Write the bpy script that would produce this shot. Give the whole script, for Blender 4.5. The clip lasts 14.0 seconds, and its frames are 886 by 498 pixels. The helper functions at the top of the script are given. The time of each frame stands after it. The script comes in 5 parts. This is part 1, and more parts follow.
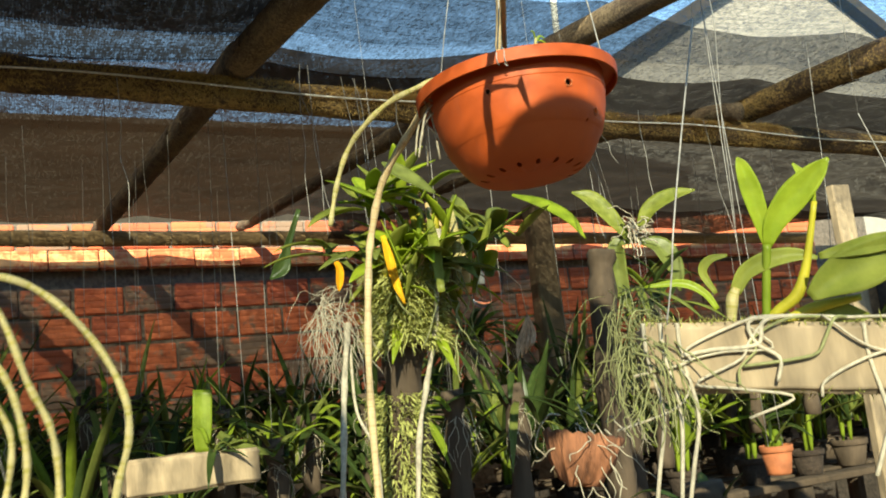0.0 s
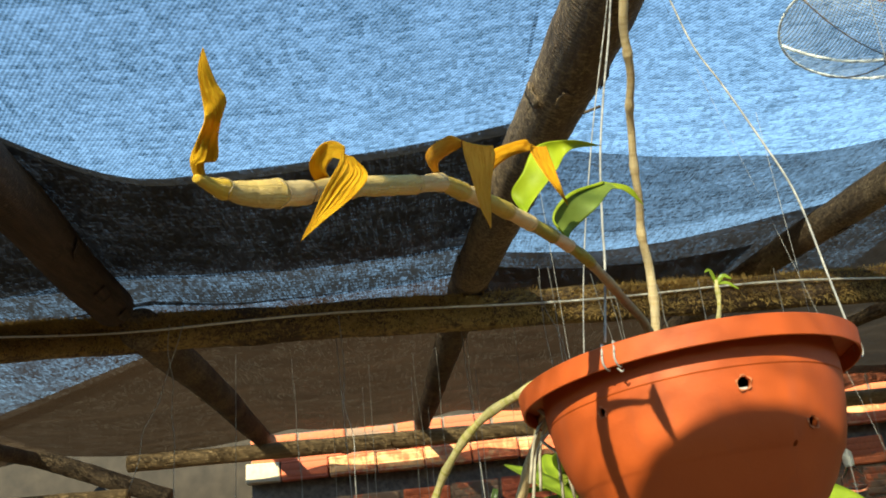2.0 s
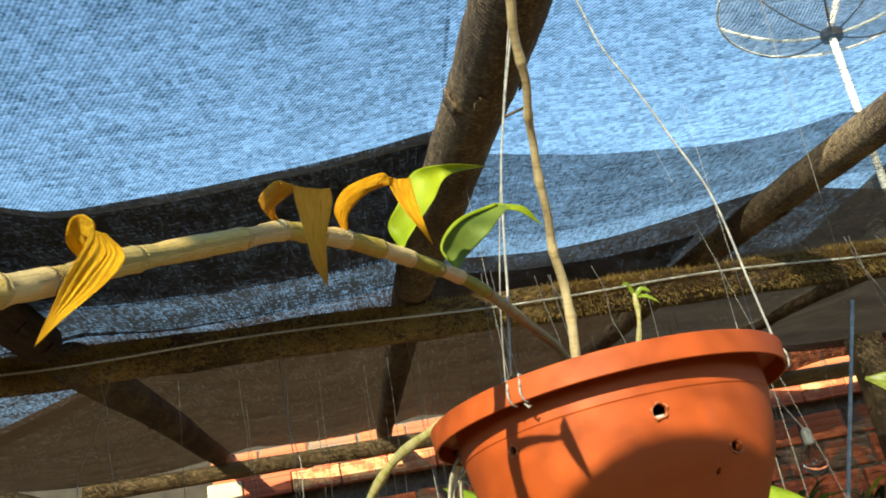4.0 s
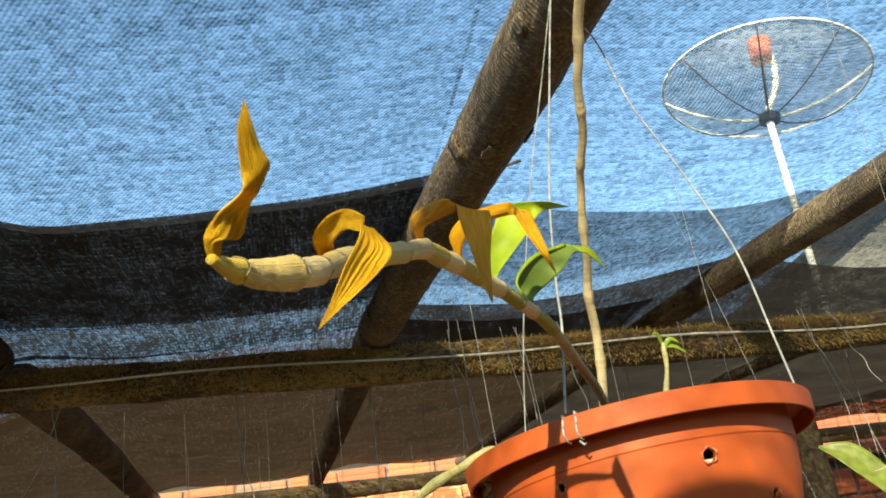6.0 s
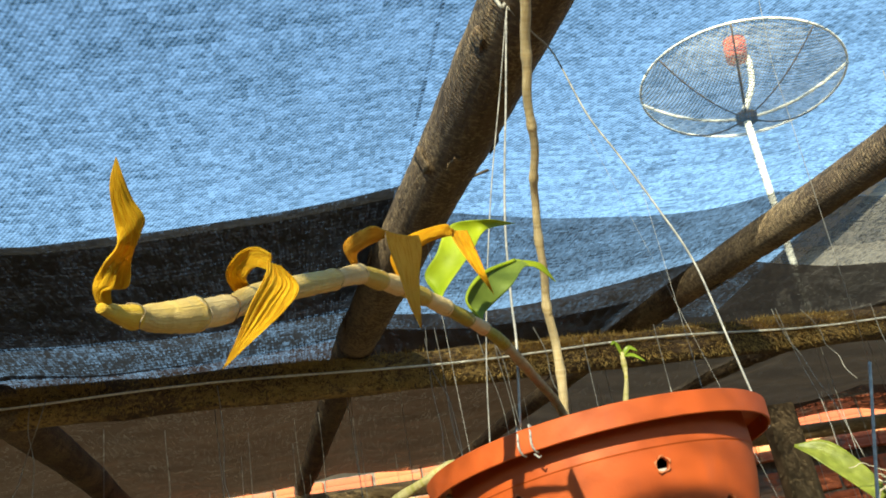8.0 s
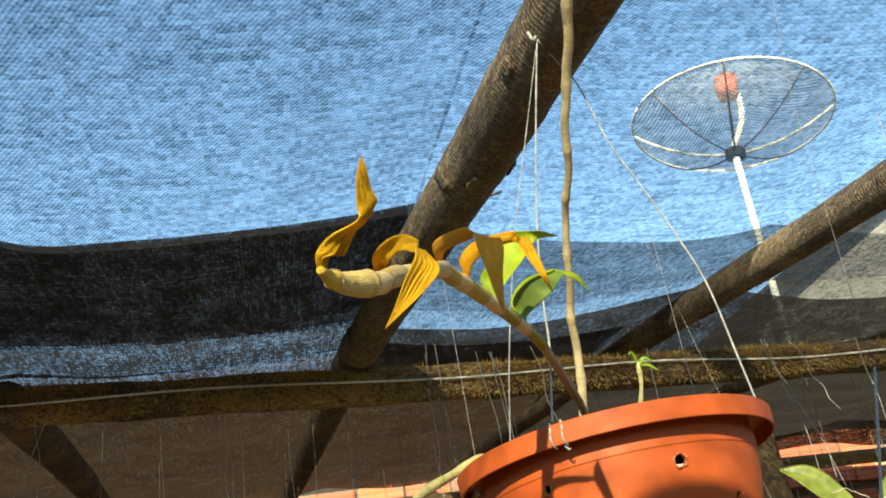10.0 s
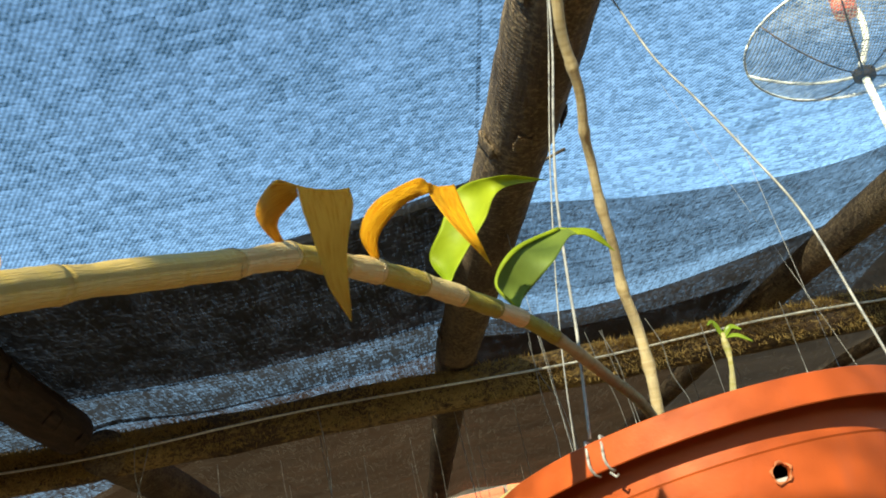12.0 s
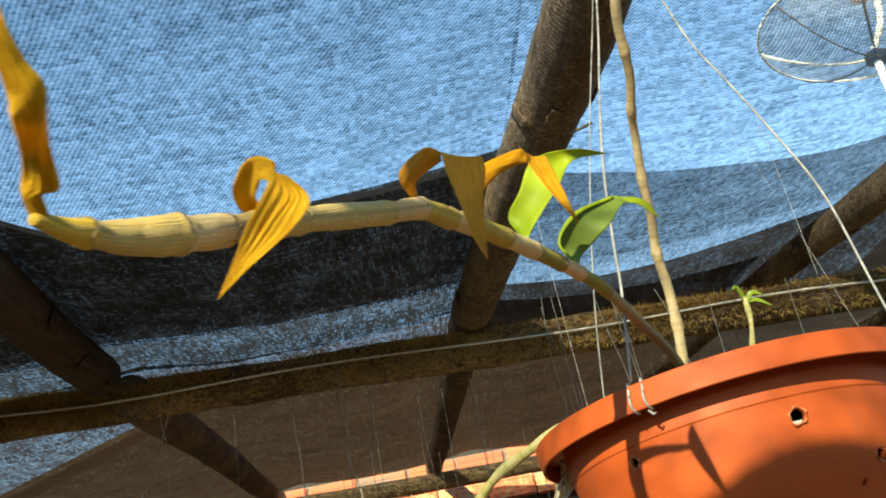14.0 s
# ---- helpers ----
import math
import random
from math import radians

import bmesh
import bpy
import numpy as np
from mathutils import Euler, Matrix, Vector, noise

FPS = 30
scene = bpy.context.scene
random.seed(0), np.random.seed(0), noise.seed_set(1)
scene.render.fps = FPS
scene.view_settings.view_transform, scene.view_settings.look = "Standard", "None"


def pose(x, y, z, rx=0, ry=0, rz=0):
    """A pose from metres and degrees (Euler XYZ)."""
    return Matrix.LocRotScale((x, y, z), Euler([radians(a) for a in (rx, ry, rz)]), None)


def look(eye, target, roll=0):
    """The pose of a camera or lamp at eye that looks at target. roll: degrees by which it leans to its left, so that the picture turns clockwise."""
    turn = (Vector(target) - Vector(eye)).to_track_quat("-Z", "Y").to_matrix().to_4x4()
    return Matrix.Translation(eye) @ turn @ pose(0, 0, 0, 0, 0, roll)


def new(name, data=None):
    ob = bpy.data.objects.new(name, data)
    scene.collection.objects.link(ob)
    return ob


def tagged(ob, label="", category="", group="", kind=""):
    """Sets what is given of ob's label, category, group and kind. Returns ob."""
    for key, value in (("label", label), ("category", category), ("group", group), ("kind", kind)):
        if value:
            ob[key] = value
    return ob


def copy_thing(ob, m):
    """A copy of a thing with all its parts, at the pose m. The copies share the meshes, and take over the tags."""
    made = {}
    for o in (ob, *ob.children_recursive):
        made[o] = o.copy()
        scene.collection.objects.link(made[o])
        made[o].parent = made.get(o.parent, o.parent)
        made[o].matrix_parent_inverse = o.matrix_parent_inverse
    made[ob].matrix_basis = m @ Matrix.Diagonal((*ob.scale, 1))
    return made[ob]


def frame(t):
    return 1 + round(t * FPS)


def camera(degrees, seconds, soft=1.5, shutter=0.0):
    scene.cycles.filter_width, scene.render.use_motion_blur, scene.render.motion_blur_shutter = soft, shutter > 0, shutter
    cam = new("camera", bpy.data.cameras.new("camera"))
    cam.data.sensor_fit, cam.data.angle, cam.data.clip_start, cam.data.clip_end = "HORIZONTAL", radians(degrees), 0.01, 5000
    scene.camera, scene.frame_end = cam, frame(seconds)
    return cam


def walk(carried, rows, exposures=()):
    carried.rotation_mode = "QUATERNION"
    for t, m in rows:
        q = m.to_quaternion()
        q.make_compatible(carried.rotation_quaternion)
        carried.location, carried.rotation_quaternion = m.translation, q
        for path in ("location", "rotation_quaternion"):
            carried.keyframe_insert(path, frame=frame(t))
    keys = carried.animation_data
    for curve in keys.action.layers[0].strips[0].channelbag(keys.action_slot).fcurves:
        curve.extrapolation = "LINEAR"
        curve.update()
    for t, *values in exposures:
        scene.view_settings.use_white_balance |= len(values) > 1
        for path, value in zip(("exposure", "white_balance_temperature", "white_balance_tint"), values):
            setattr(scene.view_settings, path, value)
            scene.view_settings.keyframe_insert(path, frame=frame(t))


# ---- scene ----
cam = camera(52.7, 14.0, soft=1.8, shutter=0.15)
PATH = [
    (0, (0.085, 0.109, 1.531), (0.94, 1.889, 1.851), -6.1),
    (0.5, (0.264, 0.194, 1.607), (0.949, 2.022, 2.041), -7.6),
    (1, (0.366, 0.277, 1.665), (0.826, 2.14, 2.228), -7.3),
    (1.5, (0.444, 0.333, 1.739), (0.694, 2.206, 2.392), -7.0),
    (2, (0.451, 0.363, 1.767), (0.542, 2.231, 2.476), -6.9),
    (2.5, (0.45, 0.377, 1.777), (0.454, 2.237, 2.512), -7.2),
    (3, (0.434, 0.372, 1.793), (0.432, 2.232, 2.529), -8.3),
    (3.5, (0.46, 0.384, 1.801), (0.525, 2.25, 2.518), -9.8),
    (4, (0.502, 0.4, 1.797), (0.68, 2.267, 2.49), -11.5),
    (4.2, (0.505, 0.401, 1.796), (0.73, 2.267, 2.481), -11.2),
    (6.3, (0.404, 0.396, 1.796), (0.749, 2.203, 2.579), -9.4),
    (6.5, (0.401, 0.392, 1.796), (0.736, 2.2, 2.583), -9.4),
    (7, (0.403, 0.388, 1.796), (0.729, 2.195, 2.588), -10.2),
    (7.5, (0.434, 0.389, 1.798), (0.783, 2.196, 2.58), -11.4),
    (7.7, (0.439, 0.39, 1.799), (0.805, 2.196, 2.576), -11.6),
    (10, (0.382, 0.345, 1.772), (0.799, 2.122, 2.591), -9.4),
    (10.5, (0.395, 0.367, 1.776), (0.704, 2.161, 2.604), -9.8),
    (11, (0.431, 0.426, 1.801), (0.629, 2.231, 2.641), -11.1),
    (11.5, (0.459, 0.466, 1.813), (0.597, 2.273, 2.66), -12.9),
    (12, (0.5, 0.493, 1.818), (0.626, 2.3, 2.667), -14.4),
    (12.5, (0.537, 0.521, 1.817), (0.686, 2.325, 2.667), -15.1),
    (13, (0.559, 0.517, 1.814), (0.739, 2.319, 2.662), -14.9),
    (13.5, (0.519, 0.492, 1.805), (0.7, 2.302, 2.637), -13.5),
    (14, (0.459, 0.437, 1.796), (0.568, 2.273, 2.579), -11.9),
]
walk(cam, [(t, look(eye, target, roll)) for t, eye, target, roll in PATH], exposures=[(0.0, 1.35, 6500, -6), (14.0, 1.35, 6500, -6)])

# ---- light: low afternoon sun from behind, clear sky ----
SUN = Vector((0.3638, 0.8268, -0.4289)).normalized()
world = bpy.data.worlds.new("sky")
scene.world = world
world.use_nodes = True
wn = world.node_tree.nodes
sky = wn.new("ShaderNodeTexSky")
sky.sky_type = "NISHITA"
sky.sun_disc = False
sky.sun_elevation = math.asin(-SUN.z)
sky.sun_rotation = math.atan2(-SUN.x, -SUN.y)
sky.air_density, sky.dust_density, sky.ozone_density = 1.0, 0.1, 1.2
sky.altitude = 900
wn["Background"].inputs["Strength"].default_value = 0.15
world.node_tree.links.new(sky.outputs[0], wn["Background"].inputs["Color"])
sun_data = bpy.data.lights.new("sun", "SUN")
sun_data.energy, sun_data.angle, sun_data.color = 6.0, radians(0.53), (1.0, 0.89, 0.70)
sun = new("sun", sun_data)
sun.matrix_world = look((-3, -6, 6), Vector((-3, -6, 6)) + SUN)


# ---- materials ----
class Nodes:
    """A small builder for node materials."""

    def __init__(self, name):
        self.mat = bpy.data.materials.new(name)
        self.mat.use_nodes = True
        self.tree = self.mat.node_tree
        self.bsdf = self.tree.nodes["Principled BSDF"]
        self.out = self.tree.nodes["Material Output"]

    def add(self, kind, **values):
        node = self.tree.nodes.new(kind)
        for key, value in values.items():
            node.inputs[key].default_value = value
        return node

    def link(self, a, b):
        self.tree.links.new(a, b)

    def coords(self, scale=(1, 1, 1), which="Object", rot=(0, 0, 0)):
        co = self.add("ShaderNodeTexCoord")
        mp = self.add("ShaderNodeMapping", Scale=scale, Rotation=rot)
        self.link(co.outputs[which], mp.inputs["Vector"])
        return mp.outputs["Vector"]

    def noise(self, vec, scale, detail=4.0, rough=0.6):
        n = self.add("ShaderNodeTexNoise", Scale=scale, Detail=detail, Roughness=rough)
        self.link(vec, n.inputs["Vector"])
        return n.outputs["Fac"]

    def ramp(self, fac, stops):
        r = self.add("ShaderNodeValToRGB")
        e = r.color_ramp.elements
        while len(e) < len(stops):
            e.new(0.5)
        for el, (pos, col) in zip(e, stops):
            el.position, el.color = pos, (*col, 1) if len(col) == 3 else col
        self.link(fac, r.inputs["Fac"])
        return r.outputs["Color"]

    def mix(self, fac, a, b, blend="MIX"):
        m = self.tree.nodes.new("ShaderNodeMix")
        m.data_type, m.blend_type = "RGBA", blend
        for sock, v in ((m.inputs[0], fac), (m.inputs[6], a), (m.inputs[7], b)):
            if hasattr(v, "is_linked"):
                self.link(v, sock)
            elif isinstance(v, (int, float)):
                sock.default_value = v
            else:
                sock.default_value = (*v, 1)
        return m.outputs[2]

    def math(self, op, a, b=0.0, clamp=False):
        m = self.tree.nodes.new("ShaderNodeMath")
        m.operation, m.use_clamp = op, clamp
        for sock, v in ((m.inputs[0], a), (m.inputs[1], b)):
            if hasattr(v, "is_linked"):
                self.link(v, sock)
            else:
                sock.default_value = v
        return m.outputs[0]

    def bump(self, height, strength, distance):
        b = self.add("ShaderNodeBump", Strength=strength, Distance=distance)
        self.link(height, b.inputs["Height"])
        self.link(b.outputs["Normal"], self.bsdf.inputs["Normal"])

    def colour(self, c):
        if hasattr(c, "is_linked"):
            self.link(c, self.bsdf.inputs["Base Color"])
        else:
            self.bsdf.inputs["Base Color"].default_value = (*c, 1)

    def set(self, **values):
        for key, value in values.items():
            self.bsdf.inputs[key.replace("_", " ")].default_value = value
        return self


def plain(name, col, rough=0.6, spread=0.25, scale=60.0, bump=0.15, depth=0.001, metal=0.0, stretch=(1, 1, 1)):
    """A simple surface whose colour varies at two scales."""
    m = Nodes(name)
    vec = m.coords(stretch)
    fine, wide = m.noise(vec, scale), m.noise(vec, scale * 0.12, 3.0)
    dark = tuple(c * (1 - spread) for c in col)
    light = tuple(min(1.0, c * (1 + spread)) for c in col)
    a = m.ramp(fine, [(0.3, dark), (0.7, light)])
    m.colour(m.mix(m.ramp(wide, [(0.35, (0, 0, 0)), (0.7, (1, 1, 1))]), a, m.mix(0.5, a, dark)))
    m.bump(fine, bump, depth)
    m.set(Roughness=rough, Metallic=metal)
    return m.mat


def leafy(name, col, tip, rough=0.35, glow=0.5, scale=(60, 60, 6)):
    """Leaf tissue: veined, lets light through."""
    m = Nodes(name)
    vec = m.coords((1, 1, 1))
    wide = m.noise(vec, 28.0, 3.0)
    fine = m.noise(vec, 220.0, 4.0)
    c = m.ramp(wide, [(0.3, col), (0.75, tip)])
    c = m.mix(m.math("MULTIPLY", fine, 0.5), c, m.mix(0.5, c, (0.0, 0.0, 0.0)))
    m.colour(c)
    m.set(Roughness=rough, Specular_IOR_Level=0.28)
    m.bump(fine, 0.25, 0.0006)
    tr = m.add("ShaderNodeBsdfTranslucent")
    m.link(c, tr.inputs["Color"])
    mx = m.add("ShaderNodeMixShader", Fac=glow)
    m.link(m.bsdf.outputs[0], mx.inputs[1])
    m.link(tr.outputs[0], mx.inputs[2])
    m.link(mx.outputs[0], m.out.inputs["Surface"])
    return m.mat


def petal(name, col, dark, glow=0.35):
    """Withered leaf: papery, with long furrows along it (uses the mesh's UV)."""
    m = Nodes(name)
    vec = m.coords((20.0, 1.0, 1), "UV")
    furrow = m.noise(vec, 1.6, 3.0, 0.55)
    spots = m.noise(m.coords((1, 1, 1)), 160.0, 3.0)
    c = m.ramp(furrow, [(0.34, dark), (0.54, col)])
    c = m.mix(m.ramp(spots, [(0.66, (0, 0, 0)), (0.82, (0.45, 0.45, 0.45))]), c, (0.40, 0.15, 0.02))
    m.colour(c)
    m.set(Roughness=0.65, Specular_IOR_Level=0.16)
    m.bump(furrow, 0.9, 0.0016)
    tr = m.add("ShaderNodeBsdfTranslucent")
    m.link(c, tr.inputs["Color"])
    mx = m.add("ShaderNodeMixShader", Fac=glow)
    m.link(m.bsdf.outputs[0], mx.inputs[1])
    m.link(tr.outputs[0], mx.inputs[2])
    m.link(mx.outputs[0], m.out.inputs["Surface"])
    return m.mat


def bark(name, dark, mid, moss, fleck_at=0.6, stretch=(9, 1.0, 9), flecks=(70, 70, 70), ring=0.0):
    """Rough bark, dark in its cracks, flecked with lichen, moss and painted sun specks; ring: pitch of fine ribs, for
    the netting's shadow stripes, across a pole that runs along y.
    """
    m = Nodes(name)
    vec = m.coords(stretch)
    grain = m.noise(vec, 9.0, 6.0, 0.7)
    patch = m.noise(m.coords(), 6.0, 4.0, 0.65)
    speck = m.noise(m.coords(flecks), 2.2, 4.0, 0.75)
    c = m.ramp(grain, [(0.3, dark), (0.68, mid)])
    f = m.ramp(m.math("ADD", m.math("MULTIPLY", patch, 0.4), m.math("MULTIPLY", speck, 0.6)), [(fleck_at - 0.05, (0, 0, 0)), (fleck_at + 0.05, (1, 1, 1))])
    m.colour(m.mix(f, c, moss))
    m.set(Roughness=0.85)
    relief = m.math("ADD", grain, m.math("MULTIPLY", speck, 0.6))
    # ribs put the netting's shadow stripes into the relief
    if ring:
        sep = m.add("ShaderNodeSeparateXYZ")
        m.link(m.coords(), sep.inputs[0])
        turns = m.math("ADD", m.math("DIVIDE", sep.outputs[1], ring), m.math("MULTIPLY", patch, 2.5))
        relief = m.math("ADD", relief, m.math("MULTIPLY", m.math("SINE", m.math("MULTIPLY", turns, 2 * math.pi)), 0.07))
    m.bump(relief, 0.9, 0.006)
    return m.mat


def netting(name, opening, glow, flecks=0.0, dust=(0.030, 0.026, 0.024)):
    """Knitted black shade netting: rows of slanting stitches with open gaps; flecks: a denser, dustier cloth."""
    m = Nodes(name)
    vec = m.coords()
    sep = m.add("ShaderNodeSeparateXYZ")
    m.link(vec, sep.inputs[0])
    x, y = sep.outputs[0], sep.outputs[1]
    drift = m.math("MULTIPLY", m.noise(vec, 16.0, 2.0), 0.9)

    def wave(a, b):
        turns = m.math("ADD", m.math("ADD", m.math("MULTIPLY", x, a), m.math("MULTIPLY", y, b)), drift)
        return m.math("SINE", m.math("MULTIPLY", turns, 2 * math.pi))

    def cells(size):
        snap = m.tree.nodes.new("ShaderNodeVectorMath")
        snap.operation = "SNAP"
        snap.inputs[1].default_value = size
        m.link(vec, snap.inputs[0])
        cell = m.tree.nodes.new("ShaderNodeTexWhiteNoise")
        m.link(snap.outputs[0], cell.inputs["Vector"])
        return m.math("SUBTRACT", cell.outputs["Value"], 0.5)

    def total(*terms):
        v = None
        for node, amount in terms:
            w = m.math("MULTIPLY", node, amount)
            v = w if v is None else m.math("ADD", v, w)
        return v

    def soft(scale, detail, stretch):
        return m.math("SUBTRACT", m.noise(m.coords(stretch), scale, detail, 0.7), 0.5)

    broad = soft(11.0, 5.0, (1, 1, 1))
    if flecks:
        v = total((wave(150, 0), 0.10), (wave(0, 62), 0.12), (soft(150.0, 3.0, (1.0, 0.42, 1)), 2.6), (soft(55.0, 2.0, (1.7, 0.22, 1)), 1.0), (soft(55.0, 2.0, (0.25, 0.9, 1)), 0.6), (cells((0.005, 0.011, 10)), flecks), (broad, 1.2))
    else:
        v = total((wave(150, 105), 0.30), (wave(0, 118), 0.12), (wave(-75, 130), 0.10), (cells((0.008, 0.0085, 10)), 0.62), (cells((0.045, 0.0085, 10)), 0.34), (soft(230.0, 3.0, (1.0, 0.8, 1)), 1.5), (broad, 0.9))
    hole = m.math("ADD", m.math("MULTIPLY", v, 0.30 if flecks else 0.62), opening, clamp=True)
    m.colour(m.mix(m.ramp(broad, [(0.0, (0, 0, 0)), (0.12, (1, 1, 1))]), tuple(0.3 * c + 0.013 for c in dust) if flecks else (0.016, 0.019, 0.025), dust))
    m.set(Roughness=0.6)
    tl = m.add("ShaderNodeBsdfTranslucent", Color=glow)
    thread = m.add("ShaderNodeMixShader", Fac=0.45)
    m.link(m.bsdf.outputs[0], thread.inputs[1])
    m.link(tl.outputs[0], thread.inputs[2])
    tp = m.add("ShaderNodeBsdfTransparent")
    mx = m.add("ShaderNodeMixShader")
    m.link(hole, mx.inputs[0])
    m.link(thread.outputs[0], mx.inputs[1])
    m.link(tp.outputs[0], mx.inputs[2])
    m.link(mx.outputs[0], m.out.inputs["Surface"])
    return m.mat


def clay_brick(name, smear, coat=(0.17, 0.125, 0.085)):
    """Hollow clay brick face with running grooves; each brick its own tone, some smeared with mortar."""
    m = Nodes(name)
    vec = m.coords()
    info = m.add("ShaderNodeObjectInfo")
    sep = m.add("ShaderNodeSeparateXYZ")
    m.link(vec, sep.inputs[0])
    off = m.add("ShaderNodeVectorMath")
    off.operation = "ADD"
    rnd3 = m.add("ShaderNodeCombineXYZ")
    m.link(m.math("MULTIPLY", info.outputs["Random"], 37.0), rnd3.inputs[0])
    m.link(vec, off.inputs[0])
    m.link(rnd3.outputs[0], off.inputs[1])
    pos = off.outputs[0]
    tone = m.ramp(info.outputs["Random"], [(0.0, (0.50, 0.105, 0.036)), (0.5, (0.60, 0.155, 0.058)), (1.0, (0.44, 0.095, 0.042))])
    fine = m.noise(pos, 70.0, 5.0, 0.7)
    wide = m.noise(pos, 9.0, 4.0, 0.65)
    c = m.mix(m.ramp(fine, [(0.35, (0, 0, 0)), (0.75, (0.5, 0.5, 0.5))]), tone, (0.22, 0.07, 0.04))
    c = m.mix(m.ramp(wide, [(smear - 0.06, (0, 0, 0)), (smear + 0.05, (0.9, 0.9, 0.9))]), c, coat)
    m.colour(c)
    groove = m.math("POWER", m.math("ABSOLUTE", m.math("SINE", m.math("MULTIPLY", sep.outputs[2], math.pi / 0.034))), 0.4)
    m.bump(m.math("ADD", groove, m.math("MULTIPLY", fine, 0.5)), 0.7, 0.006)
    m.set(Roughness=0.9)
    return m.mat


def pot_plastic():
    m = Nodes("terracotta_plastic")
    vec = m.coords()
    wide = m.noise(vec, 11.0, 4.0, 0.6)
    fine = m.noise(vec, 240.0, 4.0, 0.7)
    streak = m.noise(m.coords((26, 26, 3)), 2.2, 4.0, 0.6)
    c = m.ramp(wide, [(0.3, (0.400, 0.066, 0.011)), (0.72, (0.470, 0.088, 0.016))])
    c = m.mix(m.ramp(streak, [(0.55, (0, 0, 0)), (0.8, (0.45, 0.45, 0.45))]), c, (0.28, 0.070, 0.034))
    c = m.mix(m.ramp(fine, [(0.66, (0, 0, 0)), (0.8, (0.4, 0.4, 0.4))]), c, (0.20, 0.06, 0.035))
    m.colour(c)
    m.set(Roughness=0.55, Specular_IOR_Level=0.3)
    m.bump(m.math("ADD", fine, m.math("MULTIPLY", wide, 2.0)), 0.25, 0.0008)
    return m.mat


def cane_skin(name, a, b, sheath):
    m = Nodes(name)
    vec = m.coords((1, 1, 1), "UV")
    fib = m.noise(m.coords((30, 1.2, 1), "UV"), 1.5, 4.0, 0.6)
    band = m.noise(m.coords((0.2, 3.2, 1), "UV"), 1.6, 2.0, 0.5)
    c = m.ramp(band, [(0.35, a), (0.5, sheath), (0.66, b)])
    c = m.mix(m.ramp(fib, [(0.4, (0, 0, 0)), (0.75, (0.45, 0.45, 0.45))]), c, tuple(v * 0.62 for v in a))
    m.colour(c)
    m.set(Roughness=0.5)
    m.bump(m.math("ADD", fib, m.math("MULTIPLY", m.noise(m.coords(), 210.0, 3.0), 1.2)), 0.7, 0.0012)
    return m.mat


M_NET = netting("shade_netting", 0.53, (0.030, 0.070, 0.13, 1))
M_NET_DENSE = netting("shade_netting_dense", 0.036, (0.034, 0.033, 0.034, 1), 0.30, (0.050, 0.044, 0.040))
M_NET_LAP = netting("shade_netting_lapped", 0.285, (0.035, 0.040, 0.050, 1), 0.40, (0.045, 0.045, 0.048))
M_NET_FAR = netting("shade_netting_far", 0.082, (0.034, 0.019, 0.010, 1), 0.30, (0.034, 0.020, 0.012))
M_NET_FAR_RIGHT = netting("shade_netting_far_doubled", 0.04, (0.040, 0.031, 0.024, 1), 0.30, (0.038, 0.029, 0.021))
M_NET_OPEN = netting("shade_netting_open", 0.585, (0.030, 0.075, 0.14, 1))
M_NET_HEM = netting("shade_netting_hem", 0.048, (0.130, 0.132, 0.150, 1), 0.30, (0.075, 0.066, 0.062))
M_NET_FOLD = netting("shade_netting_fold", 0.05, (0.085, 0.070, 0.060, 1), 0.30, (0.075, 0.060, 0.048))
M_BRICK = clay_brick("clay_brick", 0.62)
# heavier mortar smear, its dark coat also painting shade low on the wall
M_BRICK_SMEAR_SHADE = clay_brick("clay_brick_smear_shade", 0.45)
M_BRICK_LIMED = clay_brick("clay_brick_limed", 0.54, (0.60, 0.34, 0.15))
M_MORTAR = plain("mortar", (0.15, 0.115, 0.085), 0.95, 0.5, 40, 0.7, 0.006)
M_LIME = plain("lime_mortar", (0.52, 0.42, 0.28), 0.9, 0.2, 30, 0.4, 0.004)
M_PLASTER = plain("grey_plaster", (0.12, 0.097, 0.075), 0.95, 0.35, 22, 0.5, 0.004)
M_PALE_WALL = plain("pale_stucco", (0.25, 0.225, 0.195), 0.9, 0.15, 8, 0.3, 0.004)
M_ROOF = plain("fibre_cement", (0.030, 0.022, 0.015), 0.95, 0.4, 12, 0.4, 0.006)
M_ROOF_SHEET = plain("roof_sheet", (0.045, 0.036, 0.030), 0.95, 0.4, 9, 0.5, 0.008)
M_SOIL = plain("soil", (0.22, 0.155, 0.10), 0.98, 0.5, 30, 0.8, 0.02)
# pale flecks are sun speckle through the netting, painted on
M_RAFTER = bark("bark_dark", (0.050, 0.033, 0.021), (0.165, 0.108, 0.064), (0.30, 0.21, 0.115), 0.54, ring=0.0065)
# darker copy of the rafter bark, with the rafter's shade in its colour
M_RAFTER_SHADED = bark("bark_shaded", (0.030, 0.017, 0.011), (0.095, 0.054, 0.034), (0.15, 0.092, 0.056), 0.60, ring=0.0065)
# golden flecks are moss together with painted specks of sun
M_MOSSY_SUNLIT = bark("bark_mossy_sunlit", (0.026, 0.014, 0.007), (0.100, 0.056, 0.027), (0.36, 0.23, 0.075), 0.53, (1.0, 7, 7), (40, 60, 60))
M_LOG = bark("bark_pale", (0.20, 0.125, 0.058), (0.46, 0.30, 0.14), (0.50, 0.34, 0.17), 0.54, (1.0, 9, 9), (30, 80, 80))
M_POT = pot_plastic()
M_TORN = plain("torn_plastic", (0.50, 0.15, 0.050), 0.7, 0.3, 400, 0.3, 0.0005)
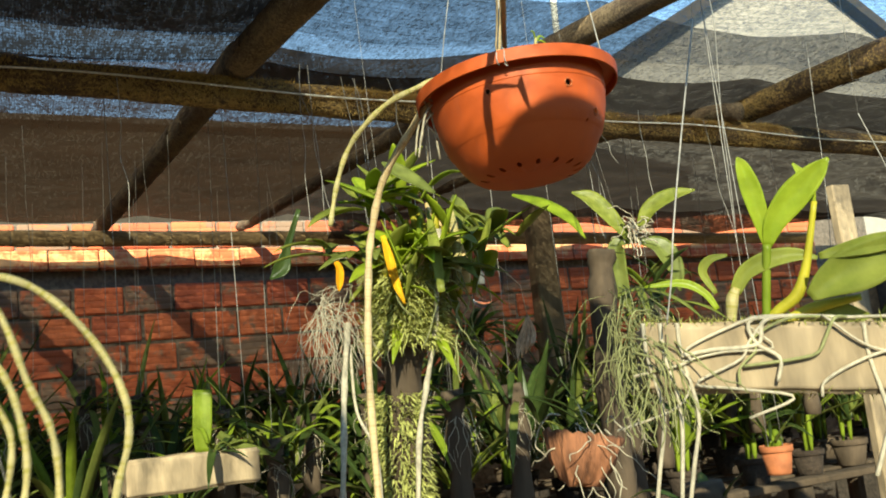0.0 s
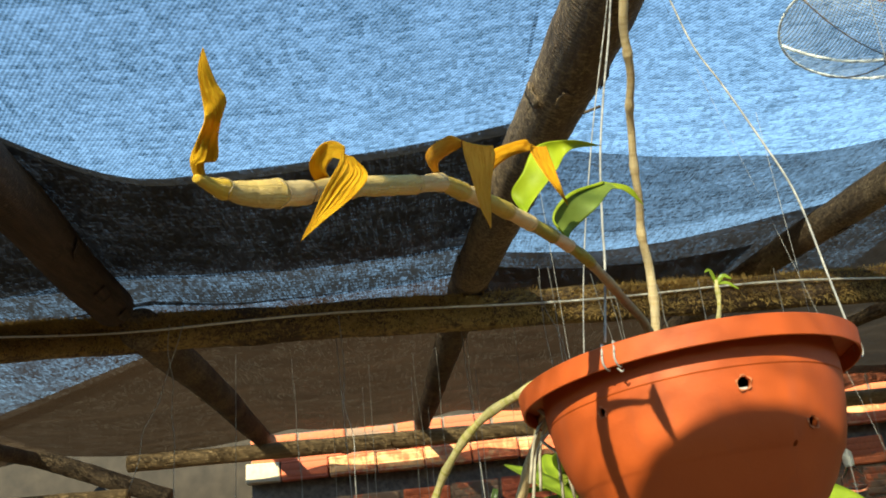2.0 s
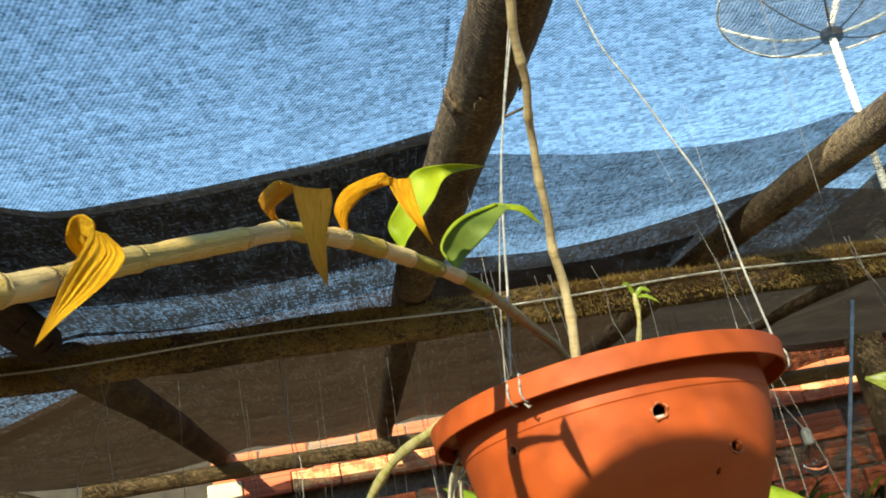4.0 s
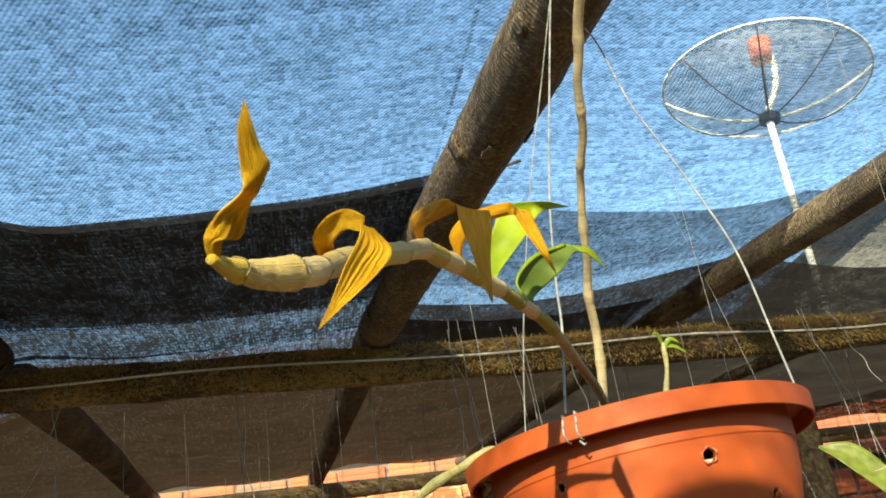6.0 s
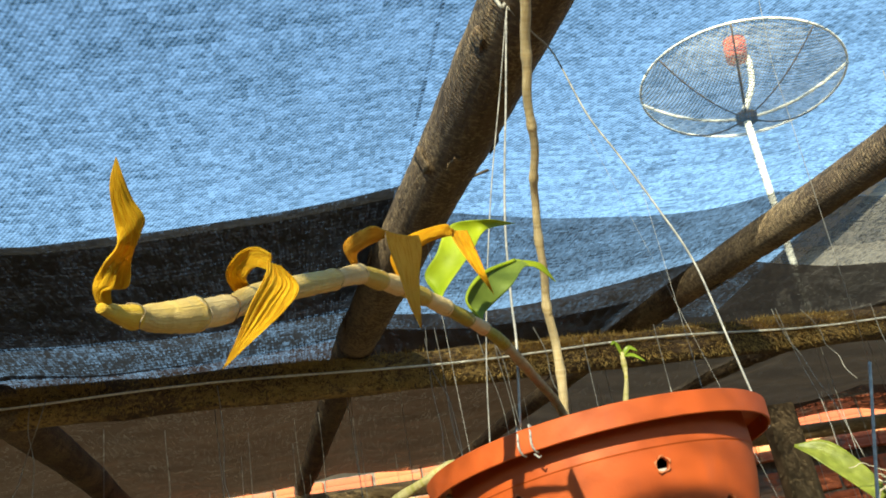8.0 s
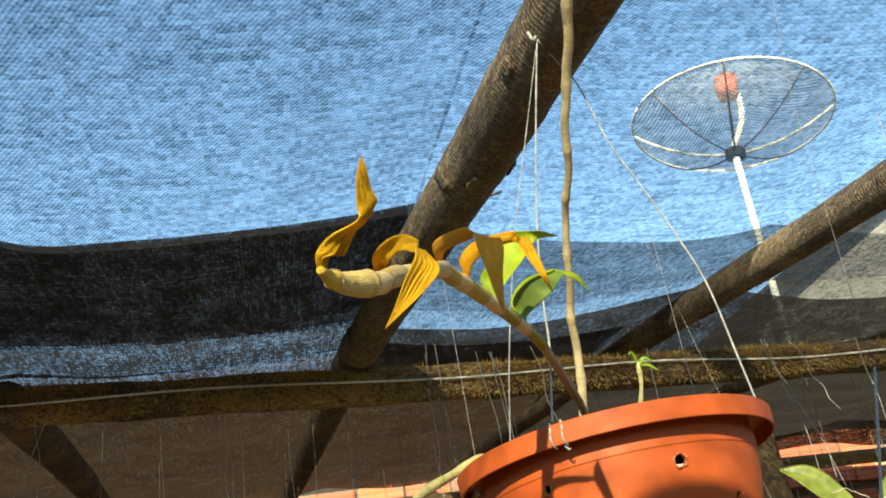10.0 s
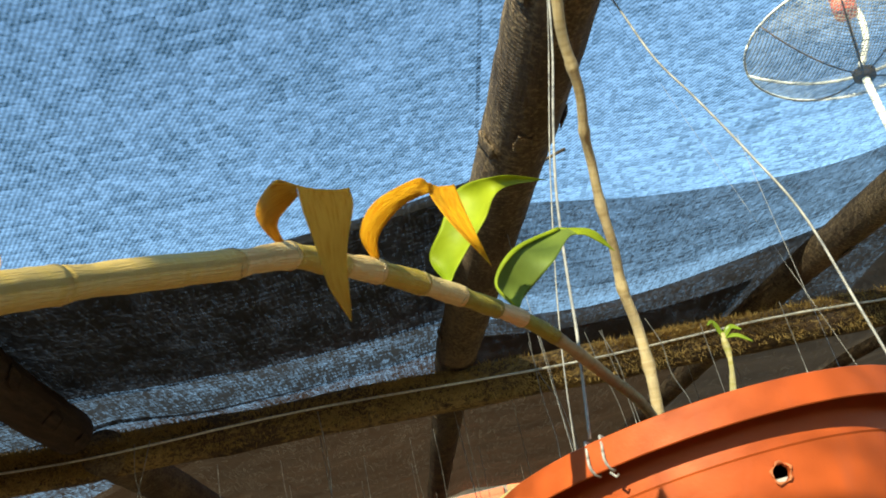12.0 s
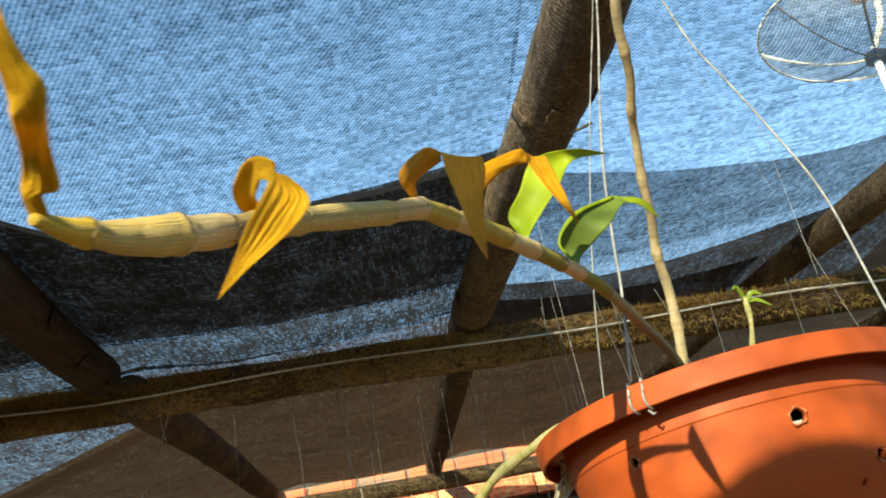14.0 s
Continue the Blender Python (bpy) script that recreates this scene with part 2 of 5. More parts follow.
M_MIX = plain("bark_chips", (0.045, 0.030, 0.020), 0.95, 0.6, 90, 0.9, 0.006)
M_WIRE = plain("galvanised_wire", (0.36, 0.335, 0.30), 0.6, 0.3, 300, 0.1, 0.0003, 0.15)
M_CABLE = plain("grey_cable", (0.74, 0.69, 0.60), 0.6, 0.25, 200, 0.1, 0.0003)
M_YELLOW = petal("withered_yellow", (1.0, 0.60, 0.030), (0.90, 0.36, 0.006), 0.26)
M_OCHRE = petal("withered_ochre", (1.0, 0.53, 0.060), (0.86, 0.35, 0.020), 0.34)
M_ORANGE = petal("withered_orange", (1.0, 0.53, 0.022), (0.90, 0.33, 0.004), 0.28)
M_GREEN = leafy("leaf_lime", (0.30, 0.40, 0.014), (0.52, 0.57, 0.028), 0.55, 0.36)
M_SAGE = leafy("leaf_sage", (0.19, 0.26, 0.045), (0.28, 0.35, 0.06), 0.55, 0.35)
M_GREEN2 = leafy("leaf_mid", (0.17, 0.20, 0.040), (0.26, 0.29, 0.07), 0.4, 0.35)
M_DEEP = leafy("leaf_deep", (0.045, 0.075, 0.020), (0.085, 0.12, 0.030), 0.3, 0.3)
M_FRESH = leafy("leaf_fresh", (0.24, 0.33, 0.025), (0.36, 0.44, 0.05), 0.35, 0.4)
M_BULB = leafy("bulb_yellow", (0.46, 0.42, 0.03), (0.58, 0.50, 0.05), 0.4, 0.2)
M_BOX = leafy("leaf_yellow_green", (0.30, 0.40, 0.025), (0.44, 0.52, 0.045), 0.35, 0.4)
M_BOX_DULL = leafy("leaf_olive", (0.25, 0.29, 0.045), (0.38, 0.40, 0.075), 0.35, 0.4)
M_CANE = cane_skin("cane_straw", (0.66, 0.44, 0.10), (0.70, 0.48, 0.13), (0.67, 0.46, 0.15))
M_CANE_PALE = cane_skin("cane_pale", (0.74, 0.50, 0.19), (0.78, 0.55, 0.23), (0.76, 0.55, 0.25))
M_CANE_OCHRE = cane_skin("cane_ochre", (0.50, 0.33, 0.030), (0.56, 0.37, 0.04), (0.54, 0.37, 0.06))
M_CANE_LOW = cane_skin("cane_olive", (0.26, 0.21, 0.012), (0.32, 0.26, 0.016), (0.34, 0.27, 0.03))
M_CANE_PINK = cane_skin("cane_buff", (0.70, 0.45, 0.20), (0.74, 0.49, 0.23), (0.74, 0.50, 0.25))
M_YELLOW_SKIN = cane_skin("cane_yellow", (0.78, 0.46, 0.025), (0.82, 0.50, 0.03), (0.78, 0.50, 0.05))
M_CANE_BASE = cane_skin("cane_base", (0.34, 0.25, 0.10), (0.40, 0.30, 0.12), (0.43, 0.32, 0.16))
M_TWIG = cane_skin("cane_dry", (0.58, 0.42, 0.20), (0.50, 0.35, 0.17), (0.64, 0.49, 0.27))
M_ARC = cane_skin("cane_yellow_green", (0.36, 0.31, 0.06), (0.44, 0.36, 0.10), (0.50, 0.42, 0.20))
M_ROOT = plain("aerial_root", (0.46, 0.40, 0.29), 0.85, 0.3, 160, 0.4, 0.001)
M_ROOT_GREEN = plain("aerial_root_green", (0.25, 0.25, 0.10), 0.8, 0.3, 160, 0.4, 0.001)
M_MOSS = plain("moss", (0.46, 0.46, 0.13), 0.95, 0.5, 190, 0.9, 0.004)
# colour lifted to gold for sun that doesn't reach the beam
M_MOSS_DRY_SUNLIT = plain("moss_dry_sunlit", (0.52, 0.335, 0.10), 0.95, 0.5, 190, 0.6, 0.003)
M_WOOD_PALE = plain("weathered_wood", (0.36, 0.27, 0.165), 0.9, 0.55, 22, 0.9, 0.005, 0.0, (1, 1, 0.25))
M_WOOD_DARK = plain("old_wood", (0.085, 0.058, 0.035), 0.9, 0.4, 26, 0.6, 0.003, 0.0, (1, 1, 0.2))
M_WOOD_BROWN = plain("sawn_wood", (0.20, 0.135, 0.075), 0.9, 0.4, 26, 0.6, 0.003, 0.0, (1, 1, 0.2))
M_BARK_RED = plain("red_bark", (0.30, 0.12, 0.055), 0.9, 0.6, 70, 0.9, 0.006, 0.0, (1, 1, 0.15))
M_CLAY = plain("clay_pot", (0.46, 0.15, 0.055), 0.8, 0.3, 40, 0.4, 0.002)
M_DISH_ARM = plain("dish_paint", (0.82, 0.78, 0.68), 0.5, 0.12, 20, 0.1, 0.001)
M_RED = plain("red_plastic", (0.62, 0.09, 0.04), 0.45, 0.2, 40, 0.1, 0.001)
M_CHIP = plain("foam", (0.46, 0.43, 0.39), 0.8, 0.2, 200, 0.2, 0.0006)
M_SCAR = plain("leaf_scar", (0.20, 0.11, 0.045), 0.85, 0.4, 300, 0.4, 0.0005)
M_STRAW = plain("dry_flower", (0.50, 0.33, 0.20), 0.85, 0.4, 120, 0.5, 0.001)
M_WHITE = plain("white_label", (0.75, 0.74, 0.70), 0.6, 0.1, 40, 0.1, 0.0005)


# ---- mesh tools ----
def spline(points, n):
    """n places on a smooth curve through the points (tuples of any length)."""
    p = [np.array(q, float) for q in points]
    p = [2 * p[0] - p[1], *p, 2 * p[-1] - p[-2]]
    res = []
    for k in range(n):
        u = k / (n - 1) * (len(p) - 3)
        i = min(int(u), len(p) - 4)
        f = u - i
        a, b, c, d = p[i:i + 4]
        res.append(0.5 * (2 * b + (c - a) * f + (2 * a - 5 * b + 4 * c - d) * f * f + (3 * b - a - 3 * c + d) * f ** 3))
    return res


def tube(points, radii, seg=10, rough=0.0, freq=30.0):
    """Verts, faces and uv of a tube along points; radii one or many; rough: uneven surface in metres."""
    pts = [Vector(p[:3]) for p in points]
    if not hasattr(radii, "__len__"):
        radii = [radii] * len(pts)
    verts, faces, uvs = [], [], []
    u = None
    run = 0.0
    for i, p in enumerate(pts):
        t = (pts[min(i + 1, len(pts) - 1)] - pts[max(i - 1, 0)]).normalized()
        if i:
            run += (p - pts[i - 1]).length
        if u is None:
            u = t.cross(Vector((0.31, 0.27, 0.91)))
        u = (u - t * u.dot(t)).normalized()
        v = t.cross(u)
        for k in range(seg):
            a = 2 * math.pi * k / seg
            d = u * math.cos(a) + v * math.sin(a)
            r = radii[i]
            if rough:
                q = (p + d * r) * freq
                r += rough * noise.noise(q) + 0.5 * rough * noise.noise(q * 2.7)
            verts.append(p + d * r)
            uvs.append((k / seg, run * 40))
    for i in range(len(pts) - 1):
        for k in range(seg):
            a, b = i * seg + k, i * seg + (k + 1) % seg
            faces.append((a, b, b + seg, a + seg))
    faces.append(tuple(range(seg - 1, -1, -1)))
    n = (len(pts) - 1) * seg
    faces.append(tuple(n + k for k in range(seg)))
    return verts, faces, uvs


def blade(ctrl, facing, n=22, cup=0.25, thick=0.0005, wave=0.0, twist=0.0, half=4):
    """A leaf along control points (x, y, z, width), its upper face towards facing; cupped, waved and a little thick."""
    pts = spline(ctrl, n)
    verts, faces, uvs = [], [], []
    m = 2 * half + 1
    facing = Vector(facing)
    for layer in (0, 1):
        for i, p in enumerate(pts):
            c = Vector(p[:3])
            t = (Vector(pts[min(i + 1, n - 1)][:3]) - Vector(pts[max(i - 1, 0)][:3])).normalized()
            side = t.cross(facing)
            if side.length < 1e-5:
                side = t.cross(Vector((0, 0, 1)))
            side.normalize()
            nor = side.cross(t).normalized()
            ang = twist * (i / (n - 1) - 0.3)
            side, nor = side * math.cos(ang) + nor * math.sin(ang), nor * math.cos(ang) - side * math.sin(ang)
            w = max(p[3], 0.0004) * 0.5
            for k in range(m):
                s = (k - half) / half
                h = cup * w * (abs(s) ** 1.4) + wave * w * math.sin(5.2 * s + i * 0.9) * 0.25
                verts.append(c + side * (s * w) + nor * (h - layer * thick))
                uvs.append((k / (m - 1), i / (n - 1) * 3))
    size = n * m
    for layer in (0, 1):
        for i in range(n - 1):
            for k in range(m - 1):
                a = layer * size + i * m + k
                q = (a, a + 1, a + m + 1, a + m)
                faces.append(q if layer == 0 else q[::-1])
    rim = [i * m for i in range(n)]
    rim2 = [i * m + m - 1 for i in range(n)]
    for r, flip in ((rim, 0), (rim2, 1)):
        for a, b in zip(r, r[1:]):
            q = (a, b, b + size, a + size)
            faces.append(q[::-1] if flip else q)
    for a, flip in ((0, 1), ((n - 1) * m, 0)):
        for k in range(m - 1):
            q = (a + k, a + k + 1, a + k + 1 + size, a + k + size)
            faces.append(q[::-1] if flip else q)
    return verts, faces, uvs


def lathe(profile, seg=64, centre=(0, 0, 0)):
    cx, cy, cz = centre
    verts, faces = [], []
    for r, z in profile:
        for k in range(seg):
            a = 2 * math.pi * k / seg
            verts.append(Vector((cx + r * math.cos(a), cy + r * math.sin(a), cz + z)))
    for i in range(len(profile) - 1):
        for k in range(seg):
            a, b = i * seg + k, i * seg + (k + 1) % seg
            faces.append((a, b, b + seg, a + seg))
    return verts, faces, None


def block(x0, x1, y0, y1, z0, z1, worn=0.0, cuts=1, seed=0):
    """A box with slightly bevelled, uneven edges."""
    bm = bmesh.new()
    bmesh.ops.create_cube(bm, size=1.0)
    for v in bm.verts:
        v.co = Vector(((x0 + x1) / 2 + v.co.x * (x1 - x0), (y0 + y1) / 2 + v.co.y * (y1 - y0), (z0 + z1) / 2 + v.co.z * (z1 - z0)))
    if cuts > 1:
        bmesh.ops.subdivide_edges(bm, edges=bm.edges[:], cuts=cuts, use_grid_fill=True)
    b = min(x1 - x0, y1 - y0, z1 - z0) * 0.06
    bmesh.ops.bevel(bm, geom=[e for e in bm.edges if e.calc_face_angle(0) > 0.5], offset=b, segments=2, affect="EDGES")
    if worn:
        for v in bm.verts:
            q = v.co * 14 + Vector((seed, 0, 0))
            v.co += Vector((noise.noise(q), noise.noise(q + Vector((9, 0, 0))), noise.noise(q + Vector((0, 9, 0))))) * worn
    bm.verts.index_update()
    res = [v.co.copy() for v in bm.verts], [tuple(v.index for v in f.verts) for f in bm.faces], None
    bm.free()
    return res


def join(*shapes):
    verts, faces, uvs = [], [], []
    for v, f, u in shapes:
        n = len(verts)
        verts += v
        faces += [tuple(i + n for i in q) for q in f]
        uvs += u if u else [(0, 0)] * len(v)
    return verts, faces, uvs


def moved(shape, m):
    v, f, u = shape
    return [m @ Vector(p) for p in v], f, u


def mesh(name, shape, mat, smooth=True):
    verts, faces, uvs = shape
    me = bpy.data.meshes.new(name)
    me.from_pydata([tuple(v) for v in verts], [], faces)
    if uvs:
        layer = me.uv_layers.new(name="uv")
        idx = np.empty(len(me.loops), np.int32)
        me.loops.foreach_get("vertex_index", idx)
        layer.data.foreach_set("uv", np.array(uvs, np.float32)[idx].ravel())
    me.materials.append(mat)
    me.polygons.foreach_set("use_smooth", [smooth] * len(me.polygons))
    me.update()
    return me


def thing(name, at, label, category, group="", kind=""):
    """An Empty at the foot of a thing; its parts hang under it."""
    ob = new(name)
    ob.location = at
    ob.empty_display_size = 0.02
    return tagged(ob, label, category, group, kind)


def solid(name, shape, mat, label, category, group="", kind="", smooth=True):
    """A thing of one mesh."""
    return tagged(new(name, mesh(name, shape, mat, smooth)), label, category, group, kind)


def part(name, shape, mat, parent, label="", smooth=True):
    """One mesh under a thing or a part, its shape given in the world's metres."""
    ob = new(name, mesh(name, shape, mat, smooth))
    ob.parent = parent
    place = parent.location.copy()
    if parent.parent:
        place = Vector((0, 0, 0))
    ob.matrix_parent_inverse = Matrix.Translation(-place) if not parent.parent else Matrix.Identity(4)
    return tagged(ob, label, kind="stuff" if name in ("root_mass", "moss") else "")


def wire(points, r, seg=6, n=0):
    pts = spline(points, n) if n else points
    return tube(pts, r, seg)


# ---- ground and walls ----
ground = solid("ground", ([(-60, -60, 0), (60, -60, 0), (60, 60, 0), (-60, 60, 0)], [(0, 1, 2, 3)], None), M_SOIL, "dark bare soil floor of the orchid house", "ground", kind="structure")

WALL_Y = 5.02
wall_back = solid("wall_north", block(-0.43, 6.2, WALL_Y + 0.012, WALL_Y + 0.13, 0.0, 2.61), M_MORTAR, "weathered hollow clay brick wall with grey mortar", "wall", kind="structure")
solid("wall_west", block(-4.0, -0.44, 5.02, 5.14, 0.0, 2.22, 0.004, 6), M_PLASTER, "grey plastered garden wall in the shade", "wall", kind="structure")
# unseen wall added to cut the sky light from behind
solid("wall_south", block(-4.0, 6.2, -6.2, -6.05, 0.0, 2.30), M_PLASTER, "added unseen plastered wall behind the path, blocking sky light", "wall", kind="structure")

# two more unseen walls, added to cut the sky light from the sides
solid("wall_left", block(-4.15, -4.0, -6.2, 5.14, 0.0, 2.30), M_PLASTER, "added unseen plastered side wall, blocking sky light", "wall", kind="structure")
solid("wall_right", block(6.2, 6.35, -6.2, 5.15, 0.0, 2.30), M_PLASTER, "added unseen plastered side wall, blocking sky light", "wall", kind="structure")

# ---- neighbouring roof and house ----
neighbour = thing("neighbour_house", (1.5, 5.8, 0.0), "dark weathered house with fibre cement roofs behind the brick wall", "house")
v = [(-4.2, 0.0), (4.60, 0.0), (4.60, 2.95), (3.2, 3.18), (-0.60, 3.20), (-0.95, 3.11), (-4.2, 2.10)]
n = len(v)
part("wall", ([(x, 5.18, z) for x, z in v] + [(x, 8.0, z) for x, z in v], [tuple(range(n)), tuple(range(2 * n - 1, n - 1, -1))] + [(i, i + n, (i + 1) % n + n, (i + 1) % n) for i in range(n)], None), M_ROOF, neighbour, "dark brown gable wall", smooth=False)

roofline = v[2:]
for (xa, za), (xb, zb) in zip(roofline, roofline[1:]):
    q = [(xa, 5.12, za), (xb, 5.12, zb), (xb, 8.1, zb), (xa, 8.1, za)]
    q += [(x, y, z + 0.035) for x, y, z in q]
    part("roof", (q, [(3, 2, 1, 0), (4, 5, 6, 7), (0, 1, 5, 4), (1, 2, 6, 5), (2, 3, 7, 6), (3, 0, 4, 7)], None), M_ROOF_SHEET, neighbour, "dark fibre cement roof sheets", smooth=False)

gable = thing("gabled_house", (7.0, 7.2, 0.0), "pale plastered gabled house with dark verge boards", "house")
part("wall", ([(4.55, 7.0, 0), (11.5, 7.0, 0), (11.5, 7.0, 4.1), (8.0, 7.0, 6.05), (4.55, 7.0, 4.05), (4.55, 9.0, 0), (11.5, 9.0, 0), (11.5, 9.0, 4.1), (8.0, 9.0, 6.05), (4.55, 9.0, 4.05)],
    [(0, 1, 2, 3, 4), (9, 8, 7, 6, 5), (0, 4, 9, 5), (1, 6, 7, 2)], None), M_PALE_WALL, gable, smooth=False)
for sgn, xa, xb in ((1, 4.35, 8.0), (-1, 11.7, 8.0)):
    za, zb = 4.0, 6.16
    v = [(xa, 6.85, za), (xb, 6.85, zb), (xb, 9.1, zb), (xa, 9.1, za)]
    v += [(x, y, z - 0.14) for x, y, z in v]
    part("roof", (v, [(0, 1, 2, 3), (7, 6, 5, 4), (0, 4, 5, 1), (1, 5, 6, 2), (2, 6, 7, 3), (3, 7, 4, 0)], None), M_ROOF, gable, smooth=False)

# ---- poles of the roof frame ----
def pole(name, line, ra, rb, mat, label, group="", seg=18, bend=0.008, seed=0, flakes=0, piece="bark_flake", rough=0.0018):
    """A round timber, with loose flakes of bark or tufts of moss on it."""
    n = 90
    pts = []
    for k, q in enumerate(spline(line, n)):
        f = k / (n - 1) * 2
        pts.append(Vector(q) + Vector((noise.noise(Vector((f * 3.1, seed, 0.4))), 0.3 * noise.noise(Vector((f * 3.1, seed, 7.4))), noise.noise(Vector((f * 2.7, seed, 3.4))))) * bend)
    radii = [(ra + (rb - ra) * k / (n - 1)) * (1 + 0.012 * math.sin(k * 0.31 + seed)) for k in range(n)]
    shape = tube(pts, radii, seg, rough, 24)
    if not flakes:
        return solid(name, shape, mat, label, "roof pole", group)
    timber = thing(name, pts[0], label, "roof pole", group)
    part("timber", shape, mat, timber)
    rnd = random.Random(seed * 13 + 1)
    for q in range(flakes):
        # every third tuft crowds one stretch, standing in for sun on the moss
        k = (rnd.randint(20, 68) if q % 3 else rnd.randint(24, 34)) if piece == "moss" else rnd.randint(2, n - 8)
        p, d = pts[k], (pts[k + 1] - pts[k - 1]).normalized()
        side = d.cross(Vector((0, 0, 1))).normalized()
        down = side.cross(d).normalized() * (-1 if side.cross(d).z > 0 else 1)
        # tufts keep to the front and top, brightening the lit side by colour
        mid = rnd.uniform(0.9, 2.5) if piece == "moss" else rnd.uniform(-2.2, 2.2)
        if piece == "moss":
            verts, faces = [], []
            for i in range(240):
                a = mid + rnd.uniform(-0.5, 0.5)
                out = side * math.sin(a) + down * math.cos(a)
                b = p + d * rnd.gauss(0, 0.035) + out * radii[k] * 0.96
                w = d * rnd.uniform(0.0005, 0.0013)
                tip = b + (out + Vector((rnd.uniform(-0.7, 0.7), rnd.uniform(-0.7, 0.7), rnd.uniform(-0.7, 0.4)))) * rnd.uniform(0.004, 0.013)
                j = len(verts)
                verts += [b - w, b + w, tip]
                faces.append((j, j + 1, j + 2))
            part("moss", (verts, faces, None), M_MOSS_DRY_SUNLIT, timber, "tuft of dry moss, coloured a sunlit gold")
            continue
        half, length, lift = rnd.uniform(0.18, 0.4), rnd.uniform(0.02, 0.06), rnd.uniform(0.0006, 0.0022)
        verts, faces = [], []
        for layer in (0, 1):
            for i in range(5):
                for j in range(5):
                    a = mid + half * (j / 2 - 1) * (1 - 0.25 * abs(i / 2 - 1)) + rnd.uniform(-0.03, 0.03)
                    r = radii[k] + 0.0005 + lift * (abs(j / 2 - 1) ** 2) * 0.6 + lift * (i / 4) ** 2 + 0.0022 * layer
                    verts.append(p + d * ((i / 4 - 0.5) * length + rnd.uniform(-0.003, 0.003)) + (side * math.sin(a) + down * math.cos(a)) * r)
        for layer in (0, 1):
            for i in range(4):
                for j in range(4):
                    a = layer * 25 + i * 5 + j
                    faces.append((a, a + 1, a + 6, a + 5) if layer else (a + 5, a + 6, a + 1, a))
        rim = [0, 1, 2, 3, 4, 9, 14, 19, 24, 23, 22, 21, 20, 15, 10, 5]
        faces += [(a, b, b + 25, a + 25) for a, b in zip(rim, rim[1:] + rim[:1])]
        part("bark_flake", (verts, faces, None), mat, timber)
    return timber


RAFT = "rough dark round rafter with flaking bark"
pole("purlin", [(-2.6, 2.27, 2.459), (3.9, 2.27, 2.212)], 0.044, 0.038, M_MOSSY_SUNLIT, "mossy round timber beam across the shade house", seed=1, flakes=270, piece="moss", rough=0.006)
for px, pz in ((-2.5, 2.42), (3.8, 2.19)):
    pole("post", [(px, 2.27, 0.0), (px, 2.27, pz)], 0.05, 0.045, M_RAFTER, "dark round post under the mossy beam", "posts", seed=px)
pole("wall_log", [(-0.95, 4.72, 2.495), (5.2, 4.72, 2.36)], 0.040, 0.036, M_LOG, "pale peeled log running along the brick wall", seed=2, flakes=24, bend=0.003)
pole("rafter", [(0.596, 2.25, 2.408), (0.651, 1.70, 2.384), (0.693, 1.30, 2.368), (0.723, 1.00, 2.358), (0.808, 0.20, 2.350), (1.20, -3.4, 2.35)], 0.043, 0.046, M_RAFTER, RAFT, "rafters", seed=3, bend=0.0015, flakes=8)
pole("rafter", [(0.455, 4.95, 2.555), (0.468, 4.7, 2.54), (0.53, 3.5, 2.475), (0.60, 2.22, 2.415)], 0.038, 0.042, M_RAFTER, "thin dark pole between the beam and the wall", "rafters", seed=13, bend=0.004, flakes=10)
pole("rafter", [(1.19, 4.95, 2.56), (1.215, 4.6, 2.54), (1.285, 3.0, 2.45), (1.335, 2.36, 2.420), (1.425, 1.58, 2.380), (1.55, 0.6, 2.355), (2.1, -3.4, 2.35)], 0.027, 0.039, M_RAFTER, RAFT, "rafters", seed=4, bend=0.005, flakes=18)
pole("rafter", [(-0.325, 4.95, 2.565), (-0.311, 4.6, 2.545), (-0.205, 3.4, 2.455), (-0.128, 2.23, 2.366)], 0.044, 0.046, M_RAFTER, "thin dark pole between the beam and the wall", "rafters", seed=15, bend=0.003, flakes=10)
pole("rafter", [(-0.172, 2.185, 2.404), (-0.162, 1.97, 2.400), (-0.130, 1.64, 2.388), (-0.115, 1.20, 2.378), (-0.12, 0.5, 2.365), (-0.24, -0.2, 2.358), (-0.47, -0.9, 2.355), (-1.15, -3.4, 2.35)], 0.044, 0.046, M_RAFTER_SHADED, "smooth round rafter, shade put into its dark colour", "rafters", seed=5, bend=0.003, flakes=4)
pole("rafter", [(1.80, 4.95, 2.54), (1.95, 3.3, 2.46), (2.10, 2.6, 2.40), (2.20, 2.2, 2.33)], 0.022, 0.03, M_RAFTER, "thin dark branch between the beam and the wall", "rafters", seed=6, flakes=10)
pole("rafter", [(2.34, 2.45, 2.38), (2.46, 1.85, 2.405), (2.75, 0.2, 2.37), (3.2, -3.4, 2.36)], 0.042, 0.055, M_MOSSY_SUNLIT, "mossy round rafter resting on the beam", "rafters", seed=16, flakes=10)
pole("rafter", [(-1.35, 4.95, 2.56), (-1.32, 2.3, 2.44), (-1.3, -3.4, 2.36)], 0.032, 0.060, M_RAFTER, RAFT, "rafters", seed=7, flakes=10)
pole("wall_log", [(-1.6, 4.2, 2.30), (-0.78, 4.2, 2.275)], 0.032, 0.032, M_LOG, "short pale sunlit log resting on a post", seed=8, bend=0.003)
pole("post", [(-0.87, 4.22, 0.0), (-0.87, 4.22, 2.25)], 0.045, 0.042, M_LOG, "pale round post under a short log", seed=9)
